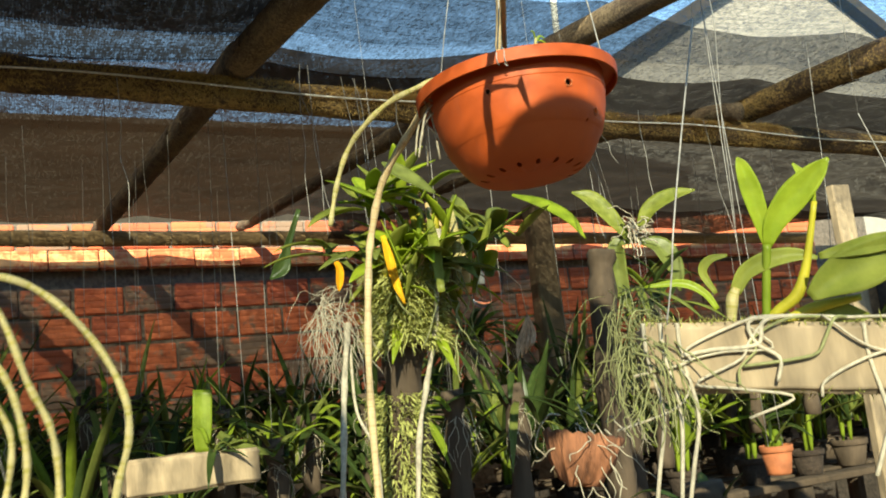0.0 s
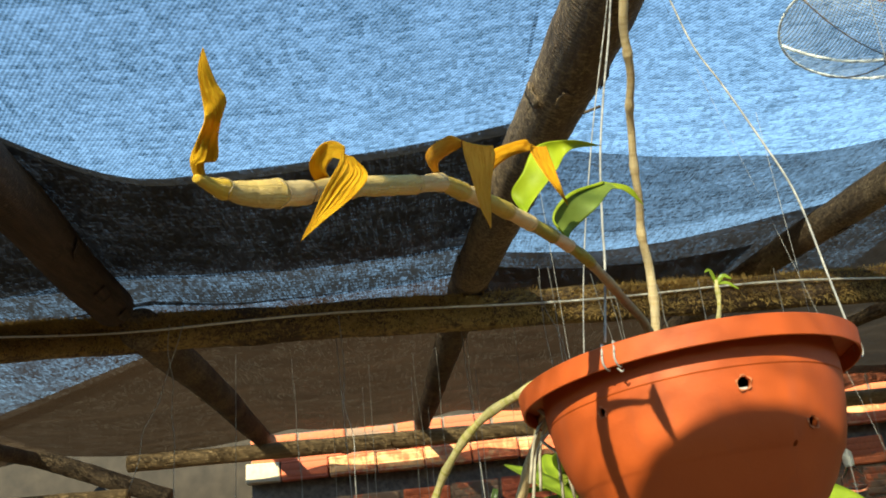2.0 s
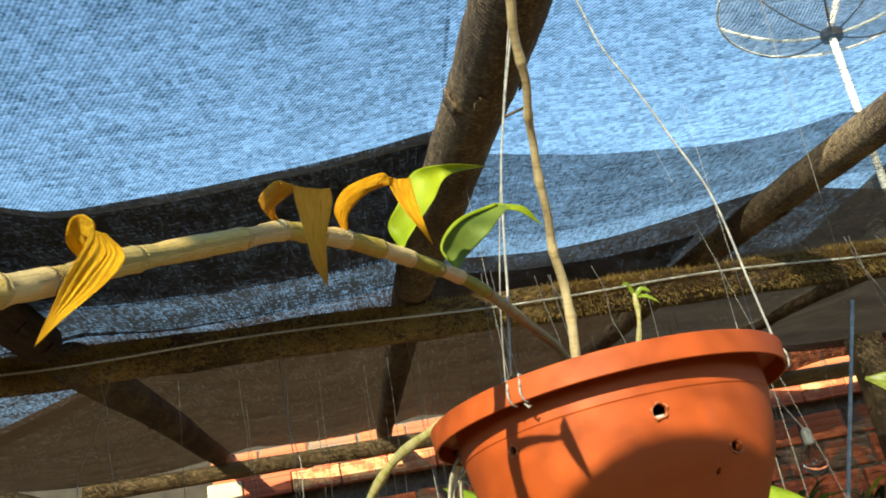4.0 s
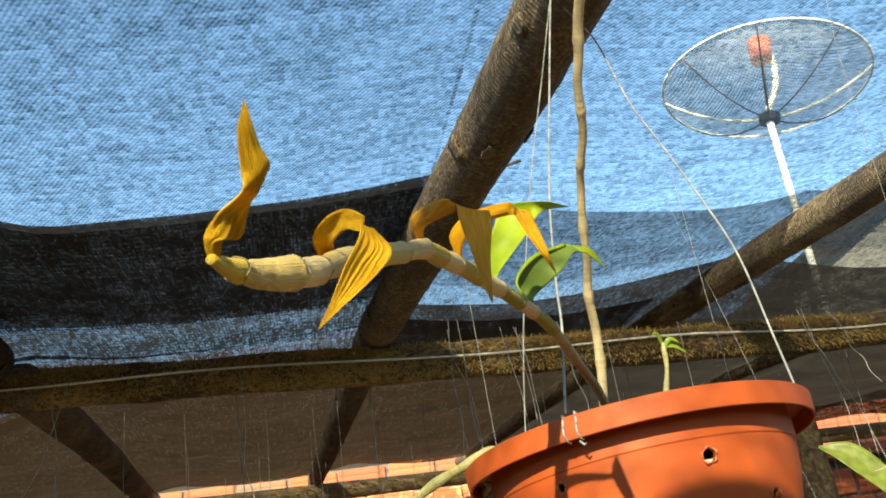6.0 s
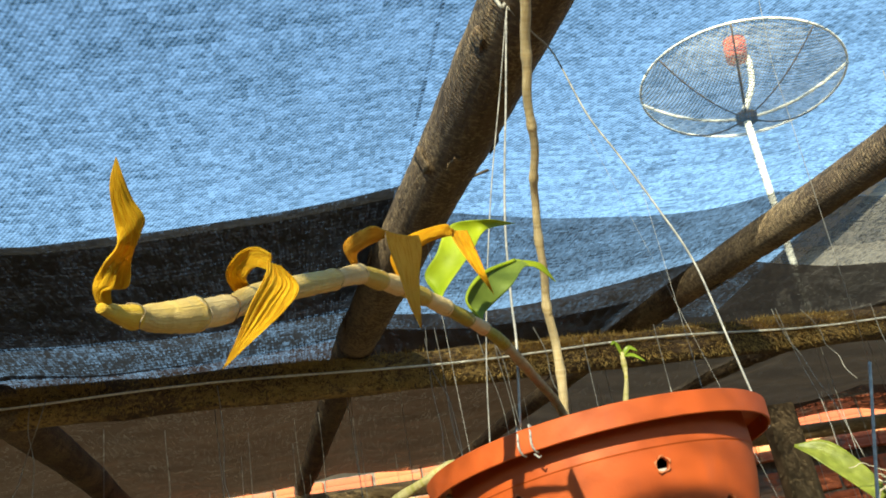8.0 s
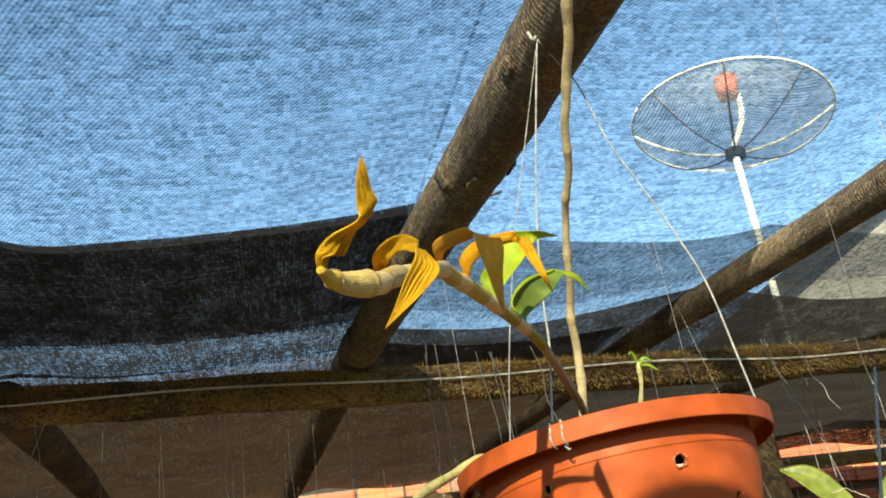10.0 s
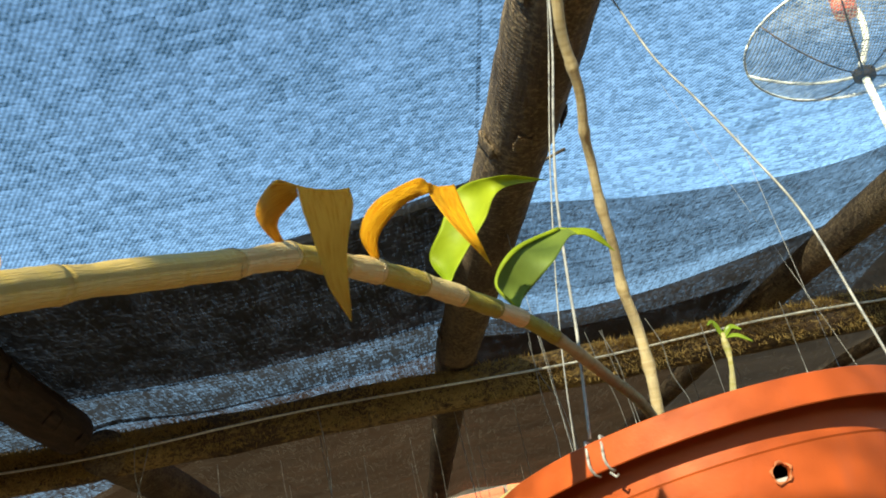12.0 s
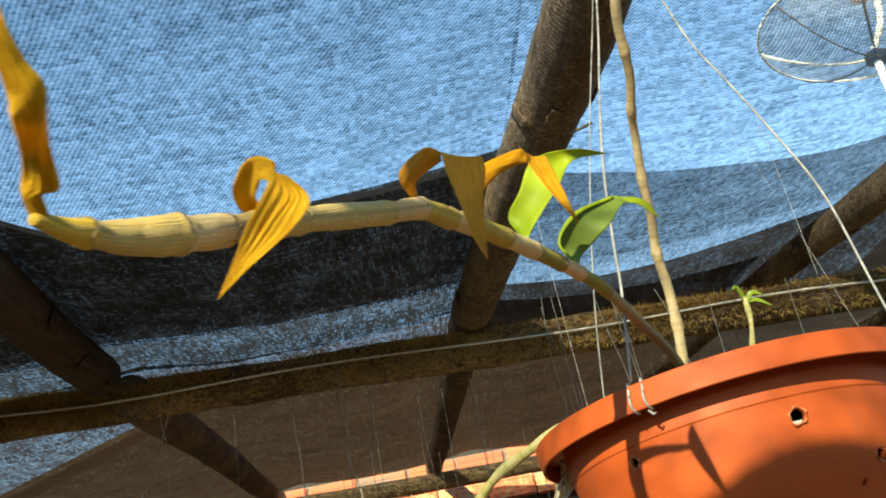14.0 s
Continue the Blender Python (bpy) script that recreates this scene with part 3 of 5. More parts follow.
pole("wall_log", [(-1.6, 4.6, 2.66), (-0.72, 4.6, 2.30)], 0.045, 0.04, M_RAFTER, "dark slanting brace pole beside the wall", seed=10, bend=0.003)
solid("timber_post", block(2.385, 2.515, 3.86, 3.94, 0.0, 2.42, 0.004, 5, 3), M_WOOD_BROWN, "rough sawn brown timber post carrying the wall log", "post")

cable = [(-2.6 + 0.1 * k, 2.222 - 0.004 * math.sin(k), 2.456 - 0.038 * (0.1 * k) + 0.006 * math.sin(k * 0.7)) for k in range(64)]
solid("electric_cable", wire(cable, 0.0024), M_CABLE, "thin pale cable tied along the mossy beam", "cable")


# ---- shade netting, sagging from rafter to rafter ----
def net_height(y):
    return 2.462 + 0.046 * (max(y, 0.4) - 2.2)


RAFTER_X = (-4.0, -2.4, -1.32, -0.155, 0.64, 1.40, 2.3, 3.3, 4.5, 6.2)
def net(name, y0, y1, x0, x1, lift, sag, mat, label, hem=0.0, ny=46, pleat=0.0, drape=0.0, skew=0.0, dip=0.0):
    nx = 120
    verts, faces, uvs = [], [], []
    for j in range(ny):
        for i in range(nx):
            y = y0 + (y1 - y0) * j / (ny - 1)
            x = x0 + (x1 - x0) * i / (nx - 1)
            k = max(q for q in range(len(RAFTER_X) - 1) if RAFTER_X[q] <= x + 1e-6)
            f = (x - RAFTER_X[k]) / (RAFTER_X[k + 1] - RAFTER_X[k])
            w = RAFTER_X[k + 1] - RAFTER_X[k]
            drop = sag * w * 4 * f * (1 - f)
            edge = hem * 4 * f * (1 - f) * math.exp(-min(j, ny - 1 - j) * 0.5)
            crease = 0.010 * noise.noise(Vector((x * 2.0, y * 3.0, 1.3))) + 0.004 * noise.noise(Vector((x * 7, y * 9, 5)))
            crease += pleat * math.sin(y * 21 + 2.0 * noise.noise(Vector((x * 1.2, y * 0.7, 4)))) * min(1, (ny - 1 - j) * 0.06) - pleat * 1.0 * j / (ny - 1)
            y -= drape * min(0.6, 0.22 * (max(0.0, 0.10 - x) / 0.22) ** 2) * (1 - j / (ny - 1))
            y -= (skew * min(max(0.0, x - 0.72), 0.85) + dip * math.exp(-((x - 1.3) / 0.33) ** 2)) * (1 - j / (ny - 1))
            verts.append((x, y + 0.02 * noise.noise(Vector((x * 1.7, j * 0.05, 2))), net_height(y) + lift - drop - edge + crease))
            uvs.append((x, y))
    for j in range(ny - 1):
        for i in range(nx - 1):
            a = j * nx + i
            faces.append((a, a + 1, a + nx + 1, a + nx))
    return solid(name, (verts, faces, uvs), mat, label, "shade cloth", "shade cloths")


net("shade_cloth", -6.0, 2.13, -4.0, 0.655, 0.012, 0.026, M_NET, "black knitted shade netting, sunlit sky shining through", 0.008, 90)
net("shade_cloth", -6.0, 2.13, 0.65, 6.2, 0.012, 0.03, M_NET_OPEN, "black open knitted shade netting, sky shining through", 0.01, 90)
net("shade_cloth", 1.61, 2.36, -4.0, 0.645, 0.0, 0.028, M_NET_DENSE, "denser sagging shade netting lapping under the next sheet", 0.008, 30, 0.0, 1.0)
net("shade_cloth", 1.70, 2.72, 0.64, 6.2, 0.0, 0.03, M_NET_LAP, "blue-grey shade netting lapping under the open sheet", 0.01, 30, 0.0, 0.0, -0.14)
net("shade_cloth", 2.33, 4.70, -4.0, 1.28, 0.0, 0.035, M_NET_FAR, "dusty brown pleated shade netting reaching the brick wall", 0.01, 130, 0.0015)
net("shade_cloth", 2.68, 4.70, 1.27, 6.2, 0.004, 0.045, M_NET_FAR_RIGHT, "dusty dark doubled shade netting reaching the brick wall", 0.01, 130, 0.004)
net("shade_cloth", 1.64, 2.175, -4.0, 0.64, 0.006, 0.026, M_NET_HEM, "doubled dark hem of shade netting", 0.006, 14, 0.0, 1.0)
net("shade_cloth", 2.22, 2.70, 0.64, 6.2, -0.004, 0.035, M_NET_FOLD, "dark folded edge of shade netting behind the beam", 0.01, 14, 0.0, 0.0, 0.0, 0.10)

def droop(x0, x1, y, top, low, label):
    """A loose end of netting that hangs from the poles along the wall, its foot in a soft roll."""
    nx, nz = 70, 22
    verts, faces = [], []
    for j in range(nz):
        f = j / (nz - 1)
        for i in range(nx):
            x = x0 + (x1 - x0) * i / (nx - 1)
            fold = 0.030 * math.sin(x * 9 + 3 * noise.noise(Vector((x * 1.3, 0.4, 2.2)))) + 0.05 * noise.noise(Vector((x * 2.1, f * 2, 5.5)))
            foot = low + 0.05 * noise.noise(Vector((x * 1.9, 1.0, 8.0))) + 0.04 * math.sin(x * 2.6)
            roll = 0.06 * math.sin(f * math.pi) + (0.05 * math.sin((f - 0.8) / 0.2 * math.pi) if f > 0.8 else 0.0)
            verts.append((x, y - roll + fold * f, top + (foot - top) * f))
    for j in range(nz - 1):
        for i in range(nx - 1):
            a = j * nx + i
            faces.append((a, a + 1, a + nx + 1, a + nx))
    return solid("loose_netting", (verts, faces, None), M_NET_FOLD, label, "shade cloth")


droop(1.55, 6.0, 4.56, 2.60, 2.43, "loose dark netting drooping in a roll above the wall log")

# ---- satellite dish ----
HUB = Vector((4.55, 6.50, 5.34))
dish = thing("satellite_dish", (4.50, 6.50, 3.6), "large pale mesh satellite dish on a thin pole", "satellite dish")
axis = (Vector((0.187, 0.012, 0.981))).normalized()
ux = axis.cross(Vector((0, 1, 0))).normalized()
uy = axis.cross(ux)
D_R, D_H = 0.86, 0.35
def on_dish(r, a):
    return HUB + (ux * math.cos(a) + uy * math.sin(a)) * r + axis * (D_H * (r / D_R) ** 2)
M_DISH_NET = Nodes("dish_netting")
dv = M_DISH_NET.coords((1, 1, 1), "UV")
dsep = M_DISH_NET.add("ShaderNodeSeparateXYZ")
M_DISH_NET.link(dv, dsep.inputs[0])
dline = M_DISH_NET.math("MAXIMUM", M_DISH_NET.math("SINE", M_DISH_NET.math("MULTIPLY", dsep.outputs[0], 260.0)), M_DISH_NET.math("SINE", M_DISH_NET.math("MULTIPLY", dsep.outputs[1], 260.0)))
M_DISH_NET.colour((0.55, 0.52, 0.47))
dtp = M_DISH_NET.add("ShaderNodeBsdfTransparent")
dmx = M_DISH_NET.add("ShaderNodeMixShader")
M_DISH_NET.link(M_DISH_NET.math("MULTIPLY", M_DISH_NET.math("LESS_THAN", dline, 0.80), 0.80), dmx.inputs[0])
M_DISH_NET.link(M_DISH_NET.bsdf.outputs[0], dmx.inputs[1])
M_DISH_NET.link(dtp.outputs[0], dmx.inputs[2])
M_DISH_NET.link(dmx.outputs[0], M_DISH_NET.out.inputs["Surface"])
dverts, dfaces, duv = [], [], []
for i in range(13):
    for k in range(64):
        a = 2 * math.pi * k / 64
        dverts.append(on_dish(D_R * i / 12, a))
        duv.append((D_R * i / 12 * math.cos(a), D_R * i / 12 * math.sin(a)))
for i in range(12):
    for k in range(64):
        a, b = i * 64 + k, i * 64 + (k + 1) % 64
        dfaces.append((a, b, b + 64, a + 64))
reflector = part("reflector", (dverts, dfaces, duv), M_DISH_NET.mat, dish, "pale wire mesh reflector")
part("rim", tube([on_dish(D_R, 2 * math.pi * k / 64) for k in range(65)], 0.011, 8), M_DISH_ARM, reflector)
for k in range(8):
    a = 2 * math.pi * (k + 0.35) / 8
    # two ribs coloured as if sunlit, the others dark as if shaded
    part("rib", tube([on_dish(D_R * f / 8, a) - axis * 0.012 for f in range(9)], 0.013 if k in (3, 7) else 0.007, 6), M_DISH_ARM if k in (3, 7) else M_WOOD_DARK, reflector)
part("hub", moved(lathe([(0.0, -0.05), (0.085, -0.045), (0.09, 0.015), (0.06, 0.04), (0.0, 0.04)], 20), Matrix.Translation(HUB) @ axis.to_track_quat("Z", "Y").to_matrix().to_4x4()), M_WOOD_DARK, dish, "dark hub plate")
part("pole", tube([HUB - axis * 0.05, HUB + Vector((-0.02, 0, -0.3)), (4.47, 6.50, 3.4)], 0.030, 14), M_DISH_ARM, dish, "pale painted pole")
FOCUS = HUB + axis * 0.70
feed_arm = part("feed_arm", tube(spline([HUB + axis * 0.03 + ux * 0.02, HUB + axis * 0.35 - ux * 0.10, HUB + axis * 0.62 - ux * 0.10, FOCUS], 14), 0.028, 8), M_DISH_ARM, dish, "bent feed tube")
part("feed_arm", tube([HUB, FOCUS], 0.014, 8), M_WOOD_DARK, dish)
part("feed_horn", moved(lathe([(0.0, -0.10), (0.09, -0.10), (0.10, 0.0), (0.10, 0.10), (0.0, 0.11)], 20), Matrix.Translation(FOCUS) @ axis.to_track_quat("Z", "Y").to_matrix().to_4x4()), M_RED, feed_arm, "faded red feed horn cap")

# ---- hanging pot ----
POT = Vector((0.655, 1.036, 1.900))
TIP = Matrix.Translation(POT) @ Vector((0, 0, 1)).rotation_difference(Vector((-0.025, 0.062, 1)).normalized()).to_matrix().to_4x4()
hanging_pot = thing("hanging_pot", POT - Vector((0, 0, 0.118)), "terracotta-coloured plastic hanging bowl with torn drainage holes", "plant pot")


def bowl_with_holes():
    outer = [(0.1095, -0.003), (0.1095, -0.016), (0.1090, -0.0265), (0.1082, -0.0275), (0.1055, -0.045), (0.1010, -0.062), (0.0960, -0.076), (0.0940, -0.078), (0.0925, -0.080), (0.0850, -0.094), (0.0760, -0.106), (0.0660, -0.1135), (0.0560, -0.1165), (0.0, -0.1165)]
    inner = [(0.0, -0.1140), (0.0550, -0.1140), (0.0740, -0.1040), (0.0830, -0.092), (0.0910, -0.078), (0.0985, -0.060), (0.1055, -0.028), (0.1070, -0.003)]
    seg = 96
    v, f, _ = lathe(outer + inner + [outer[0]], seg)
    me = bpy.data.meshes.new("bowl")
    me.from_pydata([tuple(p) for p in v], [], f)
    bm = bmesh.new()
    bm.from_mesh(me)
    bmesh.ops.remove_doubles(bm, verts=bm.verts, dist=1e-5)
    bmesh.ops.recalc_face_normals(bm, faces=bm.faces)
    bm.to_mesh(me)
    bm.free()
    ob = new("bowl", me)
    cut = bmesh.new()
    holes = [(-88.0, -0.038, 0.0046), (-61.0, -0.065, 0.0042), (-140.0, -0.036, 0.0032), (-70.0, -0.077, 0.0018)]
    for deg, z, r in holes:
        a = radians(deg)
        mtx = Matrix.Translation((0.105 * math.cos(a), 0.105 * math.sin(a), z)) @ Vector((math.cos(a), math.sin(a), 0)).to_track_quat("Z", "Y").to_matrix().to_4x4()
        made = bmesh.ops.create_cone(cut, cap_ends=True, segments=11, radius1=r, radius2=r, depth=0.06, matrix=mtx)
        for q in made["verts"]:
            q.co += Vector((noise.noise(q.co * 400), noise.noise(q.co * 400 + Vector((5, 5, 5))), noise.noise(q.co * 300))) * r * 0.35
    for k in range(10):
        a = radians(-200 + k * 22)
        mtx = Matrix.Translation((0.058 * math.cos(a), 0.058 * math.sin(a), -0.115)) @ Matrix.Rotation(a, 4, "Z") @ Matrix.Diagonal((1, 0.45, 1, 1))
        bmesh.ops.create_cone(cut, cap_ends=True, segments=10, radius1=0.0065, radius2=0.0065, depth=0.03, matrix=mtx)
    cme = bpy.data.meshes.new("cutter")
    cut.to_mesh(cme)
    cut.free()
    cutter = new("cutter", cme)
    mod = ob.modifiers.new("holes", "BOOLEAN")
    mod.operation, mod.object, mod.solver = "DIFFERENCE", cutter, "EXACT"
    bpy.context.view_layer.update()
    done = bpy.data.meshes.new_from_object(ob.evaluated_get(bpy.context.evaluated_depsgraph_get()))
    bpy.data.objects.remove(ob)
    bpy.data.objects.remove(cutter)
    verts = [v.co.copy() for v in done.vertices]
    faces = [tuple(p.vertices) for p in done.polygons]
    return verts, faces, None


bowl = part("bowl", moved(bowl_with_holes(), TIP), M_POT, hanging_pot)
for o in hanging_pot.children:
    for p in o.data.polygons:
        p.use_smooth = True
    o.data.set_sharp_from_angle(angle=radians(28))
rim_profile = [(0.1075, 0.0006), (0.1268, 0.0006), (0.1275, 0.0), (0.1262, -0.0138), (0.1256, -0.0143), (0.1246, -0.0140), (0.1252, -0.0022), (0.1075, -0.0024), (0.1075, 0.0006)]
rim = part("rim", moved(lathe(rim_profile, 96), TIP), M_POT, hanging_pot, "flat skirted rim lip")
for p in rim.data.polygons:
    p.use_smooth = True
rim.data.set_sharp_from_angle(angle=radians(25))
part("potting_mix", moved(lathe([(0.0, -0.020), (0.05, -0.018), (0.09, -0.022), (0.1055, -0.026)], 40), TIP), M_MIX, hanging_pot, "dark bark chip potting mix")
for deg, z, r in ((-88.0, -0.038, 0.0048), (-61.0, -0.065, 0.0044), (-140.0, -0.036, 0.0033)):
    a = radians(deg)
    rr = 0.1064 if z > -0.05 else 0.0996
    ring = []
    for k in range(19):
        b = 2 * math.pi * k / 18
        q = r * (1.02 + 0.10 * math.sin(2 * b + deg) + 0.09 * math.sin(5 * b))
        c = Vector((math.cos(a), math.sin(a), 0))
        s = Vector((-math.sin(a), math.cos(a), 0))
        ring.append(TIP @ (c * (rr + 0.0006) + s * (q * math.cos(b)) + Vector((0, 0, z + q * math.sin(b)))))
    part("torn_edge", tube(ring, [0.0006 + 0.00045 * math.sin(k * 1.7) for k in range(19)], 6), M_TORN, bowl, "torn burr round a punched hole")

for deg, z in ((-87.0, -0.0425), (-61.0, -0.069)):
    a = radians(deg)
    chip = moved(block(-0.006, 0.006, -0.003, 0.003, -0.003, 0.003, 0.0012, 2, deg), TIP @ Matrix.Translation(((0.099 if z > -0.05 else 0.088) * math.cos(a), (0.099 if z > -0.05 else 0.088) * math.sin(a), z)) @ Matrix.Rotation(a + 1.57, 4, "Z"))
    part("foam_chip", chip, M_CHIP, bowl, "pale chip of potting foam behind a hole")

HOOK = Vector((0.683, 1.055, 2.329))
W1A = TIP @ Vector((-0.078, -0.098, 0.004))
W2A = TIP @ Vector((0.1225, -0.030, 0.003))
W3A = TIP @ Vector((-0.060, 0.108, 0.002))
W1 = [W1A + Vector((0.002, 0.002, 0.0)), (0.589, 0.943, 1.963), (0.5964, 0.9577, 2.0005), (0.6095, 0.9766, 2.064), (0.630, 1.006, 2.135), (0.6541, 1.0399, 2.2112), (0.670, 1.050, 2.275), HOOK]
part("hanger_wire", wire(W1, 0.0009, 8, 60), M_WIRE, hanging_pot, "kinked galvanised hanging wire")
W2 = [W2A, (0.7765, 1.015, 1.960), (0.7760, 1.0302, 2.0378), (0.7615, 1.0368, 2.0956), (0.7522, 1.0594, 2.1604), (0.7369, 1.0664, 2.210), (0.733, 1.094, 2.298), (0.712, 1.078, 2.312), HOOK]
part("hanger_wire", wire(W2, 0.0009, 8, 60), M_WIRE, hanging_pot, "kinked galvanised hanging wire")
W3 = [W3A, (0.612, 1.125, 2.02), (0.640, 1.110, 2.15), (0.668, 1.085, 2.26), HOOK]
part("hanger_wire", wire(W3, 0.0006, 8, 40), M_WIRE, hanging_pot, "kinked galvanised hanging wire")
for deg in (-129.2, -125.2):
    a = radians(deg)
    out = Vector((math.cos(a), math.sin(a), 0))
    ring = [TIP @ (out * (0.1232 + 0.0048 * math.cos(b)) + Vector((0.0006 * math.sin(3 * b), 0, -0.0062 + 0.0090 * math.sin(b)))) for b in [2 * math.pi * k / 18 for k in range(19)]]
    part("wire_loop", tube(ring, 0.0008, 6), M_WIRE, rim, "wire loop twisted round the rim")
tail = TIP @ (0.1235 * Vector((math.cos(radians(-126)), math.sin(radians(-126)), 0)) + Vector((0, 0, -0.0155)))
part("wire_loop", tube([tail, tail + Vector((0.002, -0.002, -0.003)), tail + Vector((0.0035, -0.001, -0.002))], 0.0007, 6), M_WIRE, rim, "twisted wire end under the rim")
c = W2A + Vector((0.003, 0, -0.008))
part("wire_loop", tube([c + Vector((0.0030 * math.cos(b), 0.002, 0.0075 * math.sin(b))) for b in [2 * math.pi * k / 14 for k in range(15)]], 0.0007, 6), M_WIRE, rim, "wire loop twisted round the rim")
part("hook", tube(spline([HOOK + Vector((0.02, 0.006, 0.022)), HOOK + Vector((0.0, 0.0, 0.004)), HOOK + Vector((-0.006, -0.004, -0.004)), HOOK + Vector((-0.010, -0.004, 0.006))], 12), 0.002, 6), M_WIRE, hanging_pot, "bent nail in the rafter")
solid("rusty_nail", tube([(0.700, 1.50, 2.375), (0.757, 1.497, 2.392)], 0.0022, 7), M_WOOD_DARK, "rusty nail sticking out of the rafter", "nail")

# ---- the orchid in the pot ----
orchid = thing("orchid", POT, "leafless orchid cane with withered yellow leaves arching from a pot", "orchid")
CANE = [(0.4000, 0.5725, 1.8730), (0.4035, 0.5805, 1.8738), (0.4085, 0.5920, 1.8768), (0.4166, 0.6020, 1.8803), (0.4235, 0.6150, 1.8858), (0.4303, 0.6400, 1.8980), (0.4413, 0.6680, 1.9108), (0.4593, 0.7104, 1.9295), (0.4716, 0.7340, 1.9402),
        (0.4830, 0.7650, 1.9490), (0.4955, 0.7900, 1.9546), (0.5110, 0.8140, 1.9562), (0.5262, 0.8379, 1.9572), (0.5420, 0.8604, 1.9565), (0.5544, 0.8808, 1.9568), (0.5700, 0.9010, 1.9515), (0.6000, 0.9560, 1.9420), (0.6300, 1.0110, 1.9280), (0.6480, 1.0450, 1.8850)]
THICK = (0.0012, 0.0023, 0.0036, 0.0043, 0.0036, 0.0040, 0.0041, 0.0041, 0.0042, 0.0045, 0.0046, 0.0045, 0.0043, 0.0041, 0.0040, 0.0037, 0.0033, 0.0031, 0.0031)
END = len(CANE) - 1
path = spline(CANE, 200)
NODE_AT = [k / END for k in (1.3, 3, 4, 5.5, 7, 8, 9.1, 10, 11, 12, 13, 14, 15)]
def cane_radius(f):
    base = float(np.interp(f * END, range(END + 1), THICK)) * (1 + 0.05 * noise.noise(Vector((f * 38, 3.1, 0.7))))
    for q in NODE_AT:
        base += 0.00028 * math.exp(-((f - q) / 0.005) ** 2) - 0.00030 * math.exp(-((f - q - 0.016) / 0.010) ** 2)
    return base
JOINTS = [(a / END, b / END, mt) for a, b, mt in ((0, 1.3, M_YELLOW_SKIN), (1.3, 3, M_CANE), (3, 4, M_CANE_PALE), (4, 5.5, M_CANE), (5.5, 7, M_CANE), (7, 8, M_CANE_PALE), (8, 9.1, M_CANE_OCHRE), (9.1, 10, M_CANE_PALE),
          (10, 11, M_CANE_OCHRE), (11, 12, M_CANE_PALE), (12, 13, M_CANE_LOW), (13, 14, M_CANE_PINK), (14, 15, M_CANE_LOW), (15, END, M_CANE_BASE))]
joints = []
for f0, f1, mt in JOINTS:
    n = max(6, int((f1 - f0) * 260))
    fs = [f0 + (f1 - f0) * k / (n - 1) for k in range(n)]
    pts = [Vector(path[min(198, int(f * 199))]).lerp(Vector(path[min(199, int(f * 199) + 1)]), f * 199 - int(f * 199)) for f in fs]
    joint = part("cane_joint", tube(pts, [cane_radius(f) * (0.95 + 0.09 * (f - f0) / (f1 - f0) + 0.025 * math.exp(-(f - f0) / 0.004) - 0.02 * math.exp(-(f1 - f) / 0.004)) for f in fs], 18, 0.00022, 260), mt, orchid)
    joints.append((f0, joint))
for q in [k / END for k in (1.3, 3, 4, 7, 8, 9.1, 10, 11, 12, 13)]:
    k = int(q * 199)
    r = cane_radius(q)
    c, d = Vector(path[k]), (Vector(path[k + 1]) - Vector(path[k - 1])).normalized()
    u = d.cross(Vector((0, 0, 1))).normalized()
    v = d.cross(u)
    ring = [c + (u * math.cos(b) + v * math.sin(b)) * (r * 1.0) + d * 0.0012 * math.sin(3 * b + q * 40) for b in [2 * math.pi * j / 20 for j in range(21)]]
    part("node_sheath", tube(ring, [0.00004 + 0.00013 * abs(math.sin(j * 2.1 + q * 50)) for j in range(21)], 6), M_SCAR if q in (4 / END, 7 / END) else M_WOOD_PALE, [o for f, o in joints if f <= q + 1e-6][-1], "torn papery sheath round a node")

def strip(name, left, right, mat, parent, label="", n=34, half=6, belly=0.12, furrow=0.0, ridges=5.0, thick=0.0004):
    """A leaf between two edge curves: bellied, furrowed along its length, a little thick."""
    a, b = spline(left, n), spline(right, n)
    m = 2 * half + 1
    verts, faces, uvs = [], [], []
    for layer in (0, 1):
        for i in range(n):
            p, q = Vector(a[i]), Vector(b[i])
            k0, k1 = max(i - 1, 0), min(i + 1, n - 1)
            along = (Vector(a[k1]) + Vector(b[k1]) - Vector(a[k0]) - Vector(b[k0])).normalized()
            side = q - p
            w = side.length
            nor = side.cross(along)
            nor = nor.normalized() if nor.length > 1e-9 else Vector((0, -1, 0))
            for k in range(m):
                u = k / (m - 1)
                fade = 4 * u * (1 - u)
                h = belly * w * fade + furrow * w * (math.sin(ridges * math.pi * u + 4.5 * noise.noise(Vector((i * 0.08, u * 3.0, 2.0)))) + 0.8 * noise.noise(Vector((i * 0.05, u * ridges * 1.7, 7.0)))) * min(1.0, fade * 1.6)
                verts.append(p.lerp(q, u) + nor * (h - layer * thick))
                uvs.append((u, i / (n - 1) * 3))
    size = n * m
    for layer in (0, 1):
        for i in range(n - 1):
            for k in range(m - 1):
                c = layer * size + i * m + k
                f = (c, c + 1, c + m + 1, c + m)
                faces.append(f if layer == 0 else f[::-1])
    ring = list(range(m)) + [i * m + m - 1 for i in range(1, n)] + [(n - 1) * m + k for k in range(m - 2, -1, -1)] + [i * m for i in range(n - 2, 0, -1)]
    for c, d in zip(ring, ring[1:] + ring[:1]):
        faces.append((d, c, c + size, d + size))
    return part(name, (verts, faces, uvs), mat, parent, label)


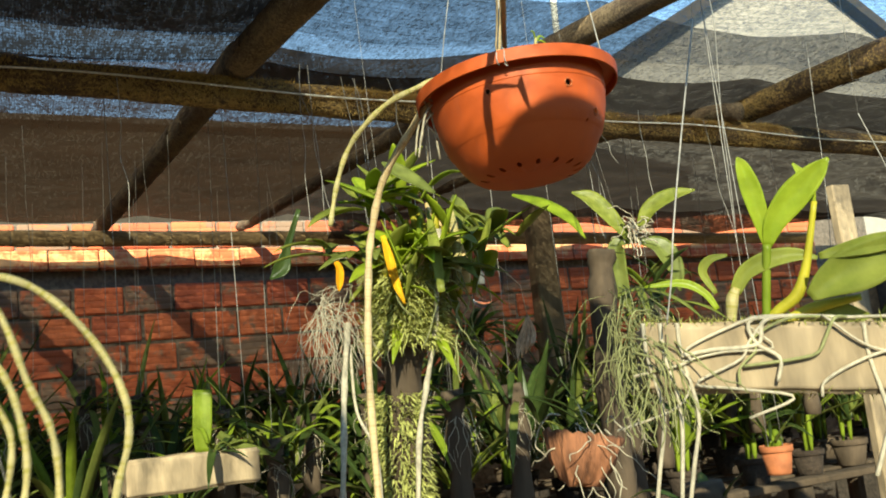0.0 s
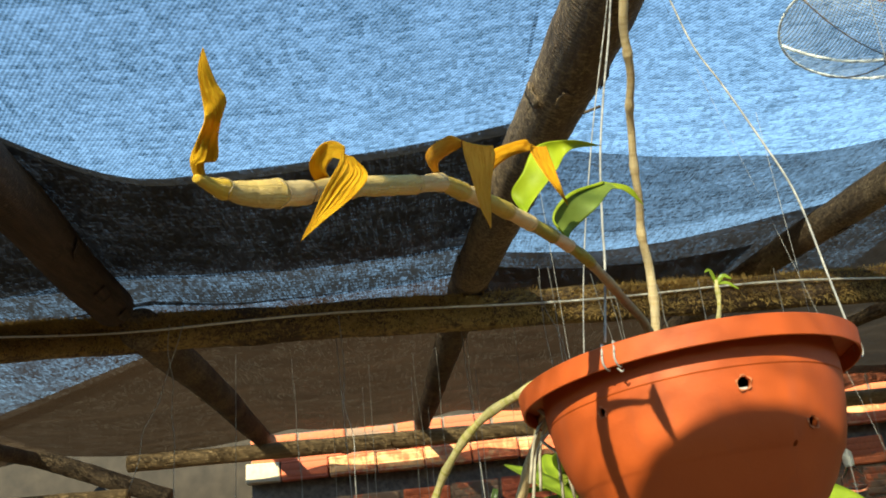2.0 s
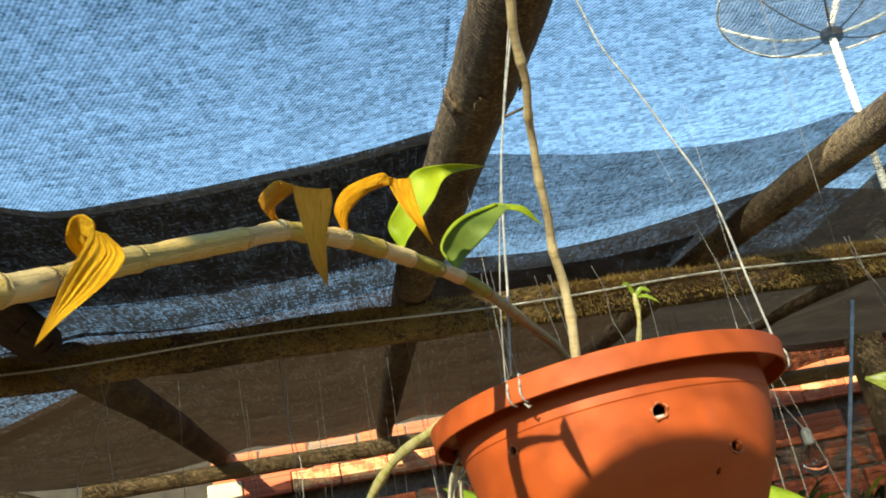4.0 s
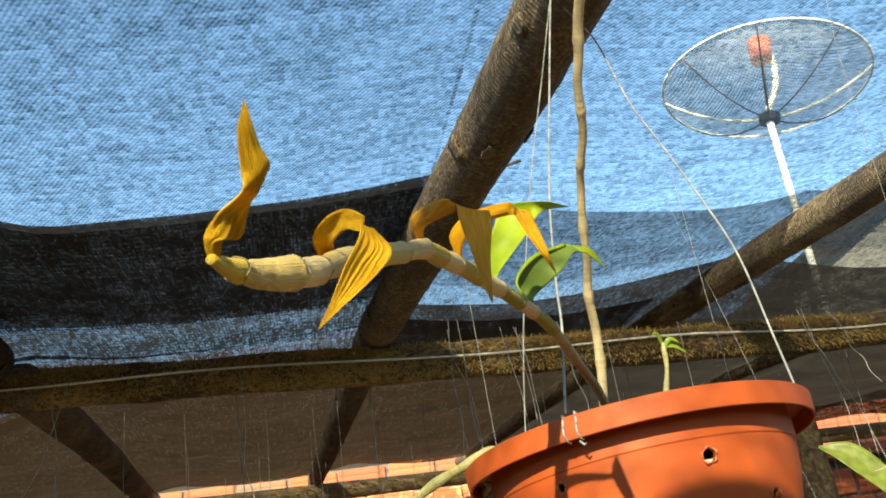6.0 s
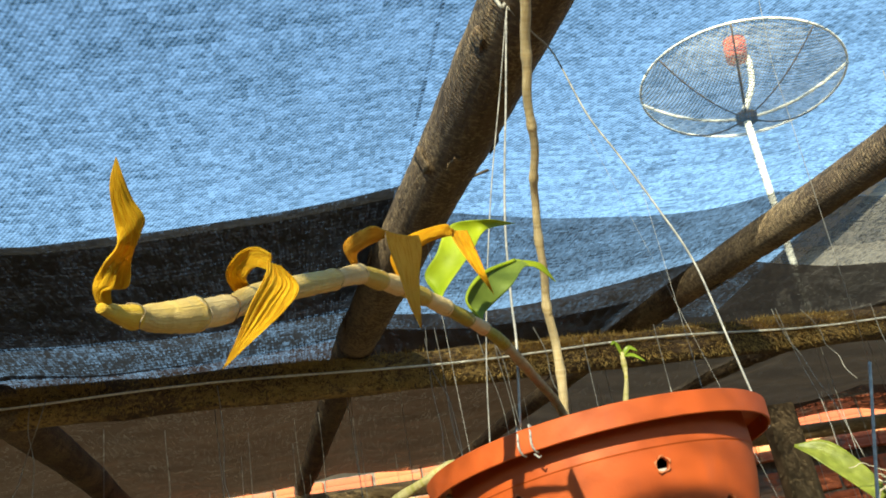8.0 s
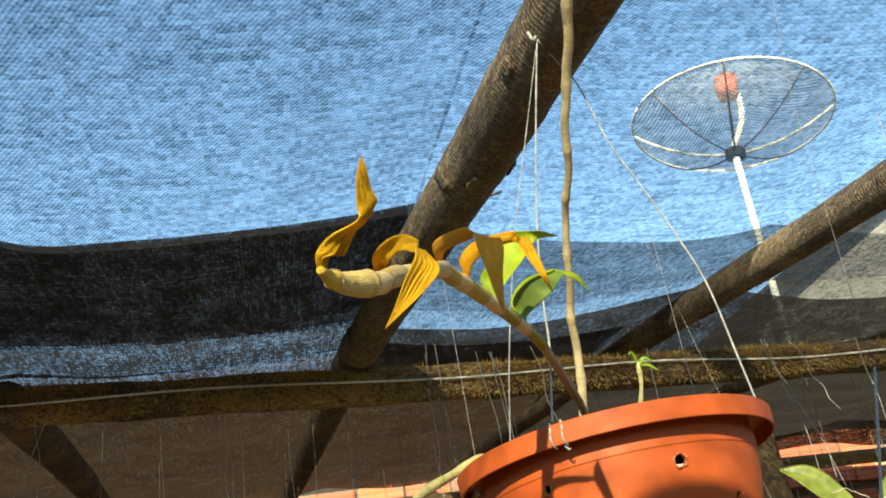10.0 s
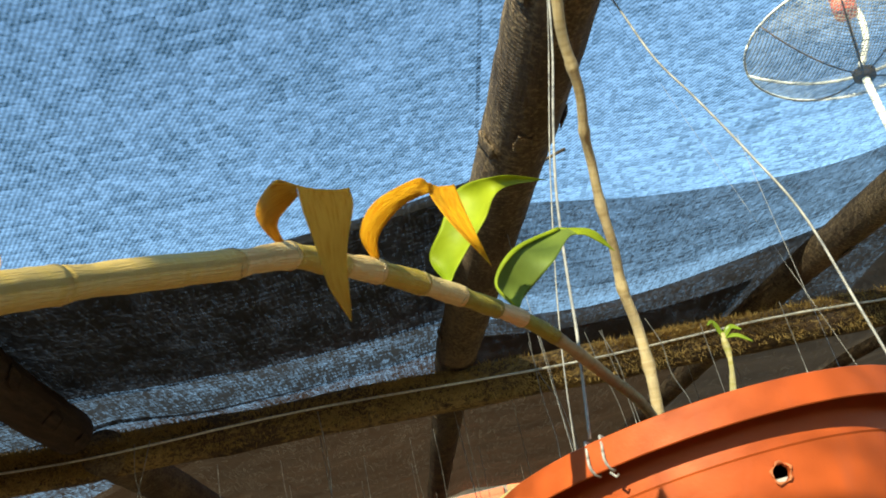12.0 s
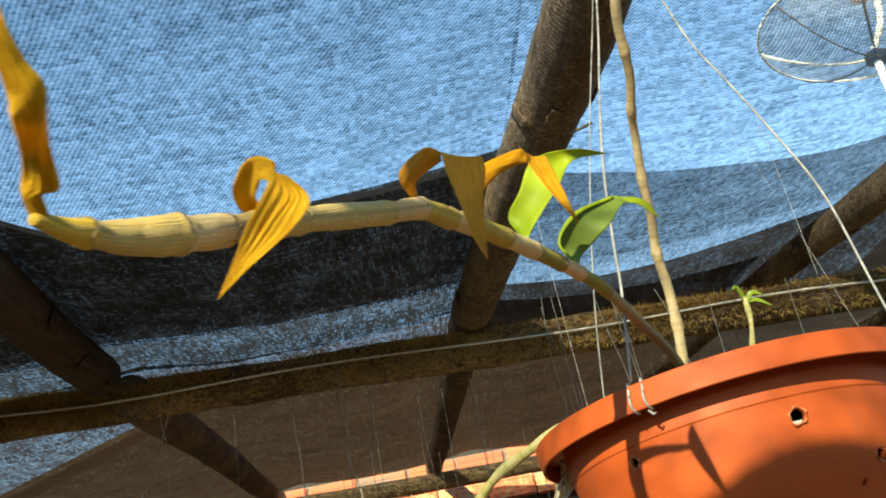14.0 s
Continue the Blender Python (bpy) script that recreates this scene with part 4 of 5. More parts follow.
# withered leaves, from the tip of the cane to its foot
strip("leaf", [(0.3994, 0.5734, 1.8732), (0.3990, 0.5703, 1.8770), (0.4024, 0.5631, 1.8783), (0.4087, 0.5465, 1.8743), (0.4086, 0.5446, 1.8781), (0.4088, 0.5395, 1.8834), (0.4104, 0.5379, 1.8887)],
      [(0.4021, 0.5743, 1.8745), (0.4030, 0.5692, 1.8753), (0.4066, 0.5672, 1.8747), (0.4087, 0.5595, 1.8764), (0.4113, 0.5520, 1.8779), (0.4140, 0.5452, 1.8786), (0.4125, 0.5422, 1.8814), (0.4113, 0.5385, 1.8851), (0.4104, 0.5379, 1.8887)], M_YELLOW, orchid, "withered twisted yellow leaf", 44, 6, 0.16, 0.05, 4.0)
TURN_2 = [(0.4278, 0.6420, 1.9004, 0.0044), (0.4262, 0.6312, 1.9016, 0.0058), (0.4290, 0.6225, 1.9020, 0.0060), (0.4325, 0.6160, 1.9004, 0.0056), (0.4362, 0.6120, 1.8966, 0.0044)]
turned = part("leaf", blade(TURN_2, (-0.15, -0.85, -0.5), 24, 0.35, 0.0004, 0.2, 0.0, 4), M_YELLOW, orchid, "withered furrowed yellow leaf folded over")
strip("hanging_half", [(0.4353, 0.6120, 1.8973), (0.4343, 0.6100, 1.8920), (0.4297, 0.6090, 1.8837), (0.4253, 0.6090, 1.8747), (0.4213, 0.6100, 1.8677)],
      [(0.4387, 0.6130, 1.8953), (0.4427, 0.6140, 1.8890), (0.4383, 0.6140, 1.8830), (0.4287, 0.6100, 1.8737), (0.4213, 0.6100, 1.8677)], M_YELLOW, turned, "furrowed hanging half of the leaf", 44, 18, 0.14, 0.020, 12.0)
turned = strip("leaf", [(0.4693, 0.7338, 1.9431), (0.4657, 0.7200, 1.9483), (0.4746, 0.6983, 1.9444), (0.4807, 0.7000, 1.9430)],
      [(0.4718, 0.7338, 1.9421), (0.4712, 0.7207, 1.9440), (0.4803, 0.7019, 1.9408)], M_OCHRE, orchid, "withered ochre leaf folded sharply down", 26, 5, 0.15)
strip("hanging_half", [(0.4807, 0.7000, 1.9430), (0.4810, 0.7000, 1.9357), (0.4830, 0.6979, 1.9213), (0.4844, 0.6968, 1.9101), (0.4879, 0.7006, 1.9016)],
      [(0.4941, 0.7046, 1.9413), (0.4941, 0.7036, 1.9348), (0.4900, 0.7000, 1.9193), (0.4879, 0.7006, 1.9016)], M_OCHRE, turned, "", 34, 8, 0.10, 0.012, 6.0)
turned = strip("leaf", [(0.4948, 0.7842, 1.9561), (0.4924, 0.7806, 1.9662), (0.4995, 0.7670, 1.9700), (0.5147, 0.7522, 1.9672), (0.5193, 0.7550, 1.9660)],
      [(0.4970, 0.7842, 1.9561), (0.4985, 0.7754, 1.9608), (0.5077, 0.7626, 1.9632), (0.5184, 0.7540, 1.9622)], M_ORANGE, orchid, "withered orange leaf folded sharply over", 26, 5, 0.18, 0.015, 4.0)
strip("hanging_half", [(0.5193, 0.7550, 1.9660), (0.5182, 0.7554, 1.9631), (0.5223, 0.7520, 1.9487), (0.5321, 0.7554, 1.9315)],
      [(0.5280, 0.7638, 1.9683), (0.5289, 0.7544, 1.9488), (0.5321, 0.7554, 1.9315)], M_ORANGE, turned, "", 30, 7, 0.12, 0.02, 5.0)
strip("leaf", [(0.5211, 0.8297, 1.9611), (0.5174, 0.8371, 1.9768), (0.5246, 0.8294, 1.9858), (0.5354, 0.8302, 2.0025), (0.5533, 0.8179, 1.9978), (0.5778, 0.8464, 2.0067)],
      [(0.5235, 0.8297, 1.9611), (0.5270, 0.8284, 1.9660), (0.5424, 0.8235, 1.9817), (0.5520, 0.8205, 1.9926), (0.5778, 0.8464, 2.0067)], M_GREEN, orchid, "lime green leaf with sun shining through", 40, 7, -0.16, 0.0, 1.0, 0.0005)
turned = strip("leaf", [(0.5524, 0.8779, 1.9613), (0.5464, 0.8773, 1.9758), (0.5592, 0.8780, 1.9906), (0.5857, 0.8918, 2.0028), (0.5931, 0.8900, 1.9976)],
      [(0.5546, 0.8779, 1.9613), (0.5598, 0.8859, 1.9694), (0.5760, 0.8800, 1.9805), (0.5880, 0.8860, 1.9940), (0.5936, 0.8900, 1.9964)], M_SAGE, orchid, "grey-green arching leaf with a rolled lime edge", 34, 7, -0.10, 0.0, 1.0, 0.0005)
strip("leaf_tip", [(0.5857, 0.8918, 2.0028), (0.6023, 0.8930, 1.9983), (0.6116, 0.9001, 1.9873)],
      [(0.5931, 0.8900, 1.9966), (0.5987, 0.8910, 1.9947), (0.6116, 0.9001, 1.9873)], M_GREEN, turned, "lime tip bent over", 20, 4, -0.1, 0.0, 1.0, 0.0005)
strip("rolled_edge", [(0.5522, 0.8775, 1.9625), (0.5462, 0.8768, 1.9758), (0.5590, 0.8774, 1.9908), (0.5855, 0.8912, 2.0032)],
      [(0.5526, 0.8770, 1.9625), (0.5474, 0.8762, 1.9752), (0.5612, 0.8766, 1.9892), (0.5862, 0.8904, 2.0012)], M_GREEN, turned, "lime green rolled edge", 26, 3, 0.2, 0.0, 1.0, 0.0004)
twig = spline([(0.668, 1.120, 1.870), (0.654, 1.085, 1.915), (0.6500, 1.064, 1.950), (0.6479, 1.0469, 1.9958), (0.6417, 1.0145, 2.0369), (0.6359, 0.9723, 2.0805), (0.6309, 0.9319, 2.1063), (0.6265, 0.895, 2.140), (0.622, 0.855, 2.172), (0.616, 0.80, 2.210), (0.607, 0.72, 2.255)], 160)
def twig_radius(f):
    return 0.0034 + 0.0004 * math.sin(f * 9) + sum(0.0008 * math.exp(-((f - q) / 0.008) ** 2) for q in (0.12, 0.24, 0.35, 0.45, 0.54, 0.63, 0.73, 0.84))
twig = [Vector(p) + Vector((noise.noise(Vector((k * 0.09, 0.3, 1.7))), 0, noise.noise(Vector((k * 0.09, 4.3, 2.7))))) * 0.0035 for k, p in enumerate(twig)]
part("old_cane", tube(twig, [twig_radius(k / 159) for k in range(160)], 12), M_TWIG, orchid, "dry leafless older cane")
sp = spline([(0.691, 1.051, 1.885), (0.692, 1.050, 1.925), (0.699, 1.047, 1.955), (0.700, 1.045, 1.975)], 14)
part("shoot", tube(sp, [0.0019 + 0.0004 * math.sin(k * 1.3) for k in range(14)], 10), M_ARC, orchid, "small new shoot")
for dx, dz, w in ((-0.009, 0.009, 0.0035), (0.011, 0.001, 0.0045), (0.015, -0.008, 0.0035)):
    b0 = Vector((0.700, 1.045, 1.972))
    part("leaf", blade([(*b0, 0.003), (*(b0 + Vector((dx * 0.5, -0.003, dz * 0.7 + 0.004))), w), (*(b0 + Vector((dx, -0.005, dz))), 0.001)], (0, -0.8, 0.5), 12, 0.3), M_FRESH, orchid, "tiny fresh green leaf")
arc = spline([(0.590, 1.045, 1.890), (0.552, 1.045, 1.908), (0.533, 1.0542, 1.9035), (0.5004, 1.0853, 1.8912), (0.4747, 1.1161, 1.8676), (0.4575, 1.1346, 1.8396), (0.4437, 1.1434, 1.798), (0.4339, 1.1501, 1.7512)], 60)
part("drooping_cane", tube(arc, [0.0042 - 0.0012 * k / 59 + 0.0005 * math.sin(k * 0.9) for k in range(60)], 10), M_ARC, orchid, "yellow-green cane drooping over the rim")
arc = spline([(0.585, 1.055, 1.885), (0.560, 1.070, 1.898), (0.5451, 1.1355, 1.8673), (0.5302, 1.1993, 1.8231), (0.5188, 1.2305, 1.757), (0.5093, 1.2361, 1.6885), (0.500, 1.24, 1.56), (0.497, 1.24, 1.36)], 60)
part("drooping_cane", tube(arc, [0.0050 + 0.0006 * math.sin(k * 1.1) for k in range(60)], 10, 0.0006, 120), M_TWIG, orchid, "grey dry cane hanging from the pot")
for k in range(9):
    a = random.uniform(0, 6.28)
    b0 = Vector((0.545, 1.07, 1.89)) + Vector((random.uniform(-0.02, 0.02), random.uniform(-0.02, 0.02), random.uniform(-0.03, 0.01)))
    pts = [b0, b0 + Vector((0.02 * math.cos(a), 0.02 * math.sin(a), -0.02)), b0 + Vector((0.03 * math.cos(a), 0.03 * math.sin(a), -0.035 - random.uniform(0, 0.04)))]
    part("root", tube(spline(pts, 8), 0.0014, 5), M_ROOT, orchid, "pale dry root")

# ---- an unseen bowl added between two rafters behind the path, to shade the pot ----
SHADE_AT = Vector((0.312, -0.015, 2.226))
shade_bowl = copy_thing(hanging_pot, Matrix.Translation(SHADE_AT) @ Matrix.Diagonal((1.35, 1, 0.48, 1)))
tagged(shade_bowl, "unseen wide shallow bowl added above the path to shade the pot")
for o in list(shade_bowl.children_recursive):
    if o.name.startswith(("hanger_wire", "hook", "wire_loop")):
        bpy.data.objects.remove(o)
for near, far in (((-0.155, -0.05, 0.057), (-0.27, -0.25, 2.365)), ((-0.135, 0.07, 0.057), (-0.12, 0.40, 2.370)), ((0.159, -0.04, 0.057), (0.835, -0.10, 2.362))):
    a, b = SHADE_AT + Vector(near), Vector(far)
    part("hanger_wire", tube(spline([a, a.lerp(b, 0.5) - Vector((0, 0, 0.01)), b], 12), 0.0009, 6), M_WIRE, shade_bowl)


# ---- plants behind the pot ----
def arch(base, az, el, length, width, droop, n=4):
    """Control points of a leaf that rises and bends over."""
    b = Vector(base)
    pts = []
    for k in range(n + 1):
        f = k / n
        h = length * f
        p = b + Vector((math.cos(az) * math.cos(el) * h, math.sin(az) * math.cos(el) * h, math.sin(el) * h - droop * length * f * f))
        w = width * (0.35 + 1.1 * f - 1.45 * f ** 2.6) if k < n else 0.002
        pts.append((*p, max(w, 0.002)))
    return pts


def leaves(parent, base, count, length, width, mats, seed, spread=0.03, el=(0.5, 1.3), droop=(0.1, 0.5), az=(0, 6.283)):
    rnd = random.Random(seed)
    for k in range(count):
        b = Vector(base) + Vector((rnd.uniform(-spread, spread), rnd.uniform(-spread, spread), rnd.uniform(-0.3, 0.3) * spread))
        a = rnd.uniform(*az)
        c = arch(b, a, rnd.uniform(*el), length * rnd.uniform(0.65, 1.15), width * rnd.uniform(0.75, 1.2), rnd.uniform(*droop))
        face = (-0.35 * math.cos(a) + 0.0, -0.35 * math.sin(a) - 0.25, 1.0)
        part("leaf", blade(c, face, 12, 0.35, 0.0008, 0.12, rnd.uniform(-0.4, 0.4), 3), rnd.choice(mats), parent)


def tangle(origin, count, length, r, seed, fall=0.5, spread=0.02, wander=0.5, n=9):
    """A bunch of wandering roots."""
    rnd = random.Random(seed)
    made = []
    for k in range(count):
        p = Vector(origin) + Vector((rnd.uniform(-1, 1), rnd.uniform(-1, 1), rnd.uniform(-1, 1))) * spread
        d = Vector((rnd.uniform(-1, 1), rnd.uniform(-1, 0.6), rnd.uniform(-0.6, 0.4))).normalized()
        pts = [p.copy()]
        for q in range(n):
            d = (d + Vector((rnd.uniform(-1, 1), rnd.uniform(-1, 1), rnd.uniform(-1, 1))) * wander + Vector((0, 0, -fall))).normalized()
            p = p + d * (length / n)
            pts.append(p.copy())
        rr = r * rnd.uniform(0.6, 1.3)
        made.append(tube(spline(pts, n * 3), [rr * (1 - 0.4 * i / (n * 3)) for i in range(n * 3)], 5))
    return join(*made)


def fuzz(centre, size, count, length, seed, width=0.0012, down=0.0):
    """Short strands growing off an upright log."""
    rnd = random.Random(seed)
    verts, faces = [], []
    cx, cy, z0, z1, r = centre[0], centre[1], centre[2] - size[1] / 2, centre[2] + size[1] / 2, size[0]
    for k in range(count):
        a, z = rnd.uniform(0, 6.283), rnd.uniform(z0, z1)
        b = Vector((cx + r * math.cos(a), cy + r * math.sin(a), z))
        d = Vector((math.cos(a) + rnd.uniform(-0.8, 0.8), math.sin(a) + rnd.uniform(-0.8, 0.8), rnd.uniform(-0.9, 0.9) - down)).normalized()
        l = length * rnd.uniform(0.5, 1.3)
        s = d.cross(Vector((rnd.uniform(-1, 1), rnd.uniform(-1, 1), 1))).normalized() * width
        m = b + d * l * 0.5 + Vector((0, 0, 0.15 * l))
        i = len(verts)
        verts += [b - s, b + s, m + s * 0.8, m - s * 0.8, b + d * l]
        faces += [(i, i + 1, i + 2, i + 3), (i + 3, i + 2, i + 4)]
    return verts, faces, None


def potted(at, r, h, mat, label, count, length, width, mats, seed, el=(0.5, 1.35)):
    """A small pot with an orchid in it: two things."""
    x, y, z = at
    p = thing("flower_pot", at, label, "plant pot", "small flower pots")
    body = part("body", lathe([(0.0, z), (r * 0.72, z), (r * 0.75, z + 0.004), (r * 0.96, z + h * 0.8), (r * 0.93, z + h * 0.8), (r * 0.70, z + 0.01), (0.0, z + 0.01)], 28, (x, y, 0)), mat, p)
    part("rim", lathe([(r * 0.93, z + h * 0.78), (r * 1.03, z + h * 0.78), (r * 1.05, z + h * 0.80), (r * 1.05, z + h), (r * 0.96, z + h), (r * 0.93, z + h * 0.78)], 28, (x, y, 0)), mat, body)
    part("potting_mix", lathe([(0.0, z + h * 0.90), (r * 0.94, z + h * 0.88)], 20, (x, y, 0)), M_MIX, p)
    o = thing("orchid", (x, y, z + h * 0.9), "leafy green orchid growing in a small pot", "orchid", "potted orchids")
    rnd = random.Random(seed * 7)
    for k in range(3):
        a = rnd.uniform(0, 6.28)
        q = Vector((x + 0.02 * math.cos(a), y + 0.02 * math.sin(a), z + h * 0.88))
        part("pseudobulb", tube(spline([q, q + Vector((0.006, 0, length * 0.2)), q + Vector((0.01 * math.cos(a), 0.01 * math.sin(a), length * 0.4))], 9), [0.005, 0.008, 0.010, 0.011, 0.010, 0.009, 0.008, 0.006, 0.004], 8), M_FRESH, o)
    leaves(o, (x, y, z + h * 0.9 + length * 0.15), count, length, width, mats, seed, r * 0.5, el)
    return p


# hanging mossy log with a clump of orchids
moss_log = thing("moss_log", (0.66, 1.52, 1.05), "upright hanging log thickly covered in bright moss", "log")
part("log", tube(spline([(0.665, 1.52, 1.68), (0.66, 1.52, 1.45), (0.648, 1.52, 1.25), (0.64, 1.52, 1.05)], 30), [0.034 + 0.004 * math.sin(k * 0.8) for k in range(30)], 18, 0.006, 40), M_WOOD_DARK, moss_log, "dark damp wood")
part("moss", fuzz((0.668, 1.49, 1.675), (0.050, 0.13), 3600, 0.034, 3, 0.0018), M_MOSS, moss_log, "shaggy yellow-green moss cap")
part("moss", fuzz((0.645, 1.515, 1.30), (0.036, 0.48), 6000, 0.022, 4, 0.0017, 0.5), M_MOSS, moss_log, "shaggy yellow-green moss")
part("hanger_wire", tube([(0.66, 1.52, 1.69), (0.668, 1.60, 2.36)], 0.0003, 6), M_WIRE, moss_log)
clump = thing("orchid_clump", (0.66, 1.50, 1.70), "dense clump of leafy green orchids on a mossy log", "orchid")
leaves(clump, (0.70, 1.49, 1.76), 40, 0.13, 0.046, [M_GREEN2, M_BOX_DULL, M_FRESH, M_BOX, M_BOX], 11, 0.07, (-0.1, 1.35), (0.0, 0.6))
leaves(clump, (0.80, 1.46, 1.79), 22, 0.13, 0.048, [M_BOX, M_GREEN2, M_BOX_DULL, M_BOX_DULL], 12, 0.06, (0.1, 1.2), (0.1, 0.7))
leaves(clump, (0.63, 1.48, 1.86), 20, 0.11, 0.042, [M_FRESH, M_BOX_DULL, M_BOX], 13, 0.06, (0.0, 1.2), (0.0, 0.5))
leaves(clump, (0.58, 1.52, 1.78), 12, 0.11, 0.036, [M_BOX_DULL, M_GREEN2, M_BOX_DULL], 14, 0.04, (-0.2, 0.9), (0.1, 0.7))
leaves(clump, (0.70, 1.46, 1.70), 18, 0.12, 0.034, [M_BOX_DULL, M_GREEN2, M_BOX], 15, 0.08, (-0.6, 1.1), (0.2, 0.9))
leaves(clump, (0.68, 1.43, 1.71), 12, 0.15, 0.030, [M_BOX, M_BOX_DULL], 16, 0.08, (0.6, 1.4), (0.0, 0.35))
rnd = random.Random(20)
for k in range(40):
    q = Vector((0.69 + rnd.uniform(-0.06, 0.09), 1.48 + rnd.uniform(-0.04, 0.04), 1.69 + rnd.uniform(0, 0.02)))
    tip_ = q + Vector((rnd.uniform(-0.03, 0.04), rnd.uniform(-0.03, 0.03), rnd.uniform(0.08, 0.16)))
    part("pseudobulb", tube(spline([q, q.lerp(tip_, 0.5) + Vector((0.006, 0, 0)), tip_], 9), [0.004, 0.006, 0.008, 0.009, 0.009, 0.008, 0.007, 0.006, 0.004], 8), rnd.choice([M_FRESH, M_ARC, M_BULB, M_BULB, M_CANE_PALE]), clump)
part("leaf", blade([(0.5980, 1.3900, 1.785, 0.0070), (0.6060, 1.3930, 1.751, 0.0155), (0.6150, 1.3950, 1.7078, 0.0140), (0.6265, 1.3940, 1.6769, 0.0036)], (0, -1, 0.2), 14, 0.4), M_YELLOW, clump, "hanging withered yellow leaf")
part("leaf", blade([(0.545, 1.47, 1.760, 0.008), (0.550, 1.47, 1.745, 0.013), (0.548, 1.47, 1.725, 0.012), (0.546, 1.47, 1.712, 0.003)], (0, -1, 0.2), 12, 0.5), M_ORANGE, clump, "hanging withered orange leaf")
part("leaf", blade([(0.8155, 1.3506, 1.8397, 0.0088), (0.8573, 1.3323, 1.8161, 0.0389), (0.8940, 1.3158, 1.7886, 0.0354), (0.9183, 1.3061, 1.7561, 0.0035)], (-0.1, -0.6, 0.8), 16, 0.4), M_BOX, clump, "glossy lime green leaf")
part("leaf", blade([(0.6806, 1.3577, 1.8451, 0.0085), (0.6494, 1.3656, 1.8655, 0.0307), (0.6179, 1.3726, 1.8855, 0.0341), (0.6021, 1.3746, 1.8995, 0.0034)], (0.1, -0.8, 0.5), 16, 0.4), M_GREEN2, clump, "glossy green leaf")
part("leaf", blade([(0.5476, 1.6609, 1.8918, 0.0081), (0.5257, 1.6791, 1.8253, 0.0142), (0.5143, 1.6878, 1.7871, 0.0303), (0.4943, 1.6946, 1.7694, 0.0040)], (0.1, -0.8, 0.5), 14, 0.4), M_DEEP, clump)
part("root_mass", tangle((0.545, 1.50, 1.69), 80, 0.14, 0.0006, 31, 0.45, 0.03, 0.7), M_ROOT, clump, "tangled pale dry roots")
part("root_mass", tangle((0.70, 1.47, 1.72), 24, 0.14, 0.0014, 32, 0.35, 0.05, 0.6), M_ROOT_GREEN, clump, "tangled green-tipped roots")
part("root", tube(spline([(0.7085, 1.4161, 1.80), (0.6937, 1.4364, 1.64), (0.672, 1.4479, 1.546), (0.65, 1.452, 1.448), (0.635, 1.46, 1.25), (0.64, 1.46, 1.08)], 40), [0.0045 + 0.0008 * math.sin(k * 0.9) for k in range(40)], 8, 0.001, 90), M_ROOT, clump, "long pale hanging root")
part("root", tube(spline([(0.56, 1.48, 1.66), (0.535, 1.45, 1.56), (0.515, 1.42, 1.46), (0.50, 1.42, 1.30), (0.505, 1.42, 1.10)], 40), [0.0050 + 0.0008 * math.sin(k * 0.8) for k in range(40)], 8, 0.001, 90), M_ROOT, clump, "long pale hanging root")
part("root", tube(spline([(0.56, 1.48, 1.62), (0.555, 1.46, 1.52), (0.575, 1.44, 1.44), (0.57, 1.44, 1.25)], 30), 0.0026, 7), M_ROOT, clump, "long pale hanging root")

# pale timber block with an orchid rooted on it
block_dir = Vector((0.861, -0.496, -0.108)).normalized()
turn = Matrix.Translation((0.589, 0.764, 1.545)) @ block_dir.to_track_quat("X", "Z").to_matrix().to_4x4()
timber = thing("timber_block", (0.70, 0.70, 1.495), "pale weathered hanging timber block overgrown with roots", "timber block")
part("body", moved(block(0.0, 0.42, -0.005, 0.075, -0.031, 0.031, 0.0035, 9, 4), turn), M_WOOD_PALE, timber)
for line, hold in (([(0.5887, 0.7293, 1.5702), (0.592, 0.718, 1.61), (0.5975, 0.712, 1.6538), (0.645, 0.735, 1.755), (0.7078, 0.7668, 1.8779)], (0.775, 0.78, 2.345)), ([(0.83, 0.64, 1.545), (0.80, 0.635, 1.63), (0.772, 0.632, 1.69), (0.752, 0.633, 1.735)], (0.80, 0.60, 2.345))):
    part("hanger_wire", tube(spline(line, 30), 0.0008 if hold[1] > 0.7 else 0.0005, 7), M_WIRE, timber)
    part("hanger_thread", tube([line[-1], (line[-1][0] + 0.01, line[-1][1], 2.05), hold], 0.00016, 5), M_WIRE, timber, "thin thread")
edge_moss = random.Random(44)
mv, mf = [], []
for k in range(1400):
    u = edge_moss.uniform(0, 0.42)
    low = edge_moss.random() < 0.3
    b = turn @ Vector((u, edge_moss.uniform(-0.006, 0.02), -0.030 if low else 0.031))
    d = Vector((edge_moss.uniform(-1, 1), edge_moss.uniform(-1.2, 0.6), edge_moss.uniform(-0.8, 0.8))).normalized() * edge_moss.uniform(0.004, 0.012)
    w = d.cross(Vector((0.3, 0.2, 1))).normalized() * 0.0009
    i = len(mv)
    mv += [b - w, b + w, b + d]
    mf.append((i, i + 1, i + 2))
part("moss", (mv, mf, None), M_MOSS, timber, "thin moss along the edges")
box_orchid = thing("orchid", (0.74, 0.78, 1.56), "orchid with broad lime leaves rooted on a timber block", "orchid")
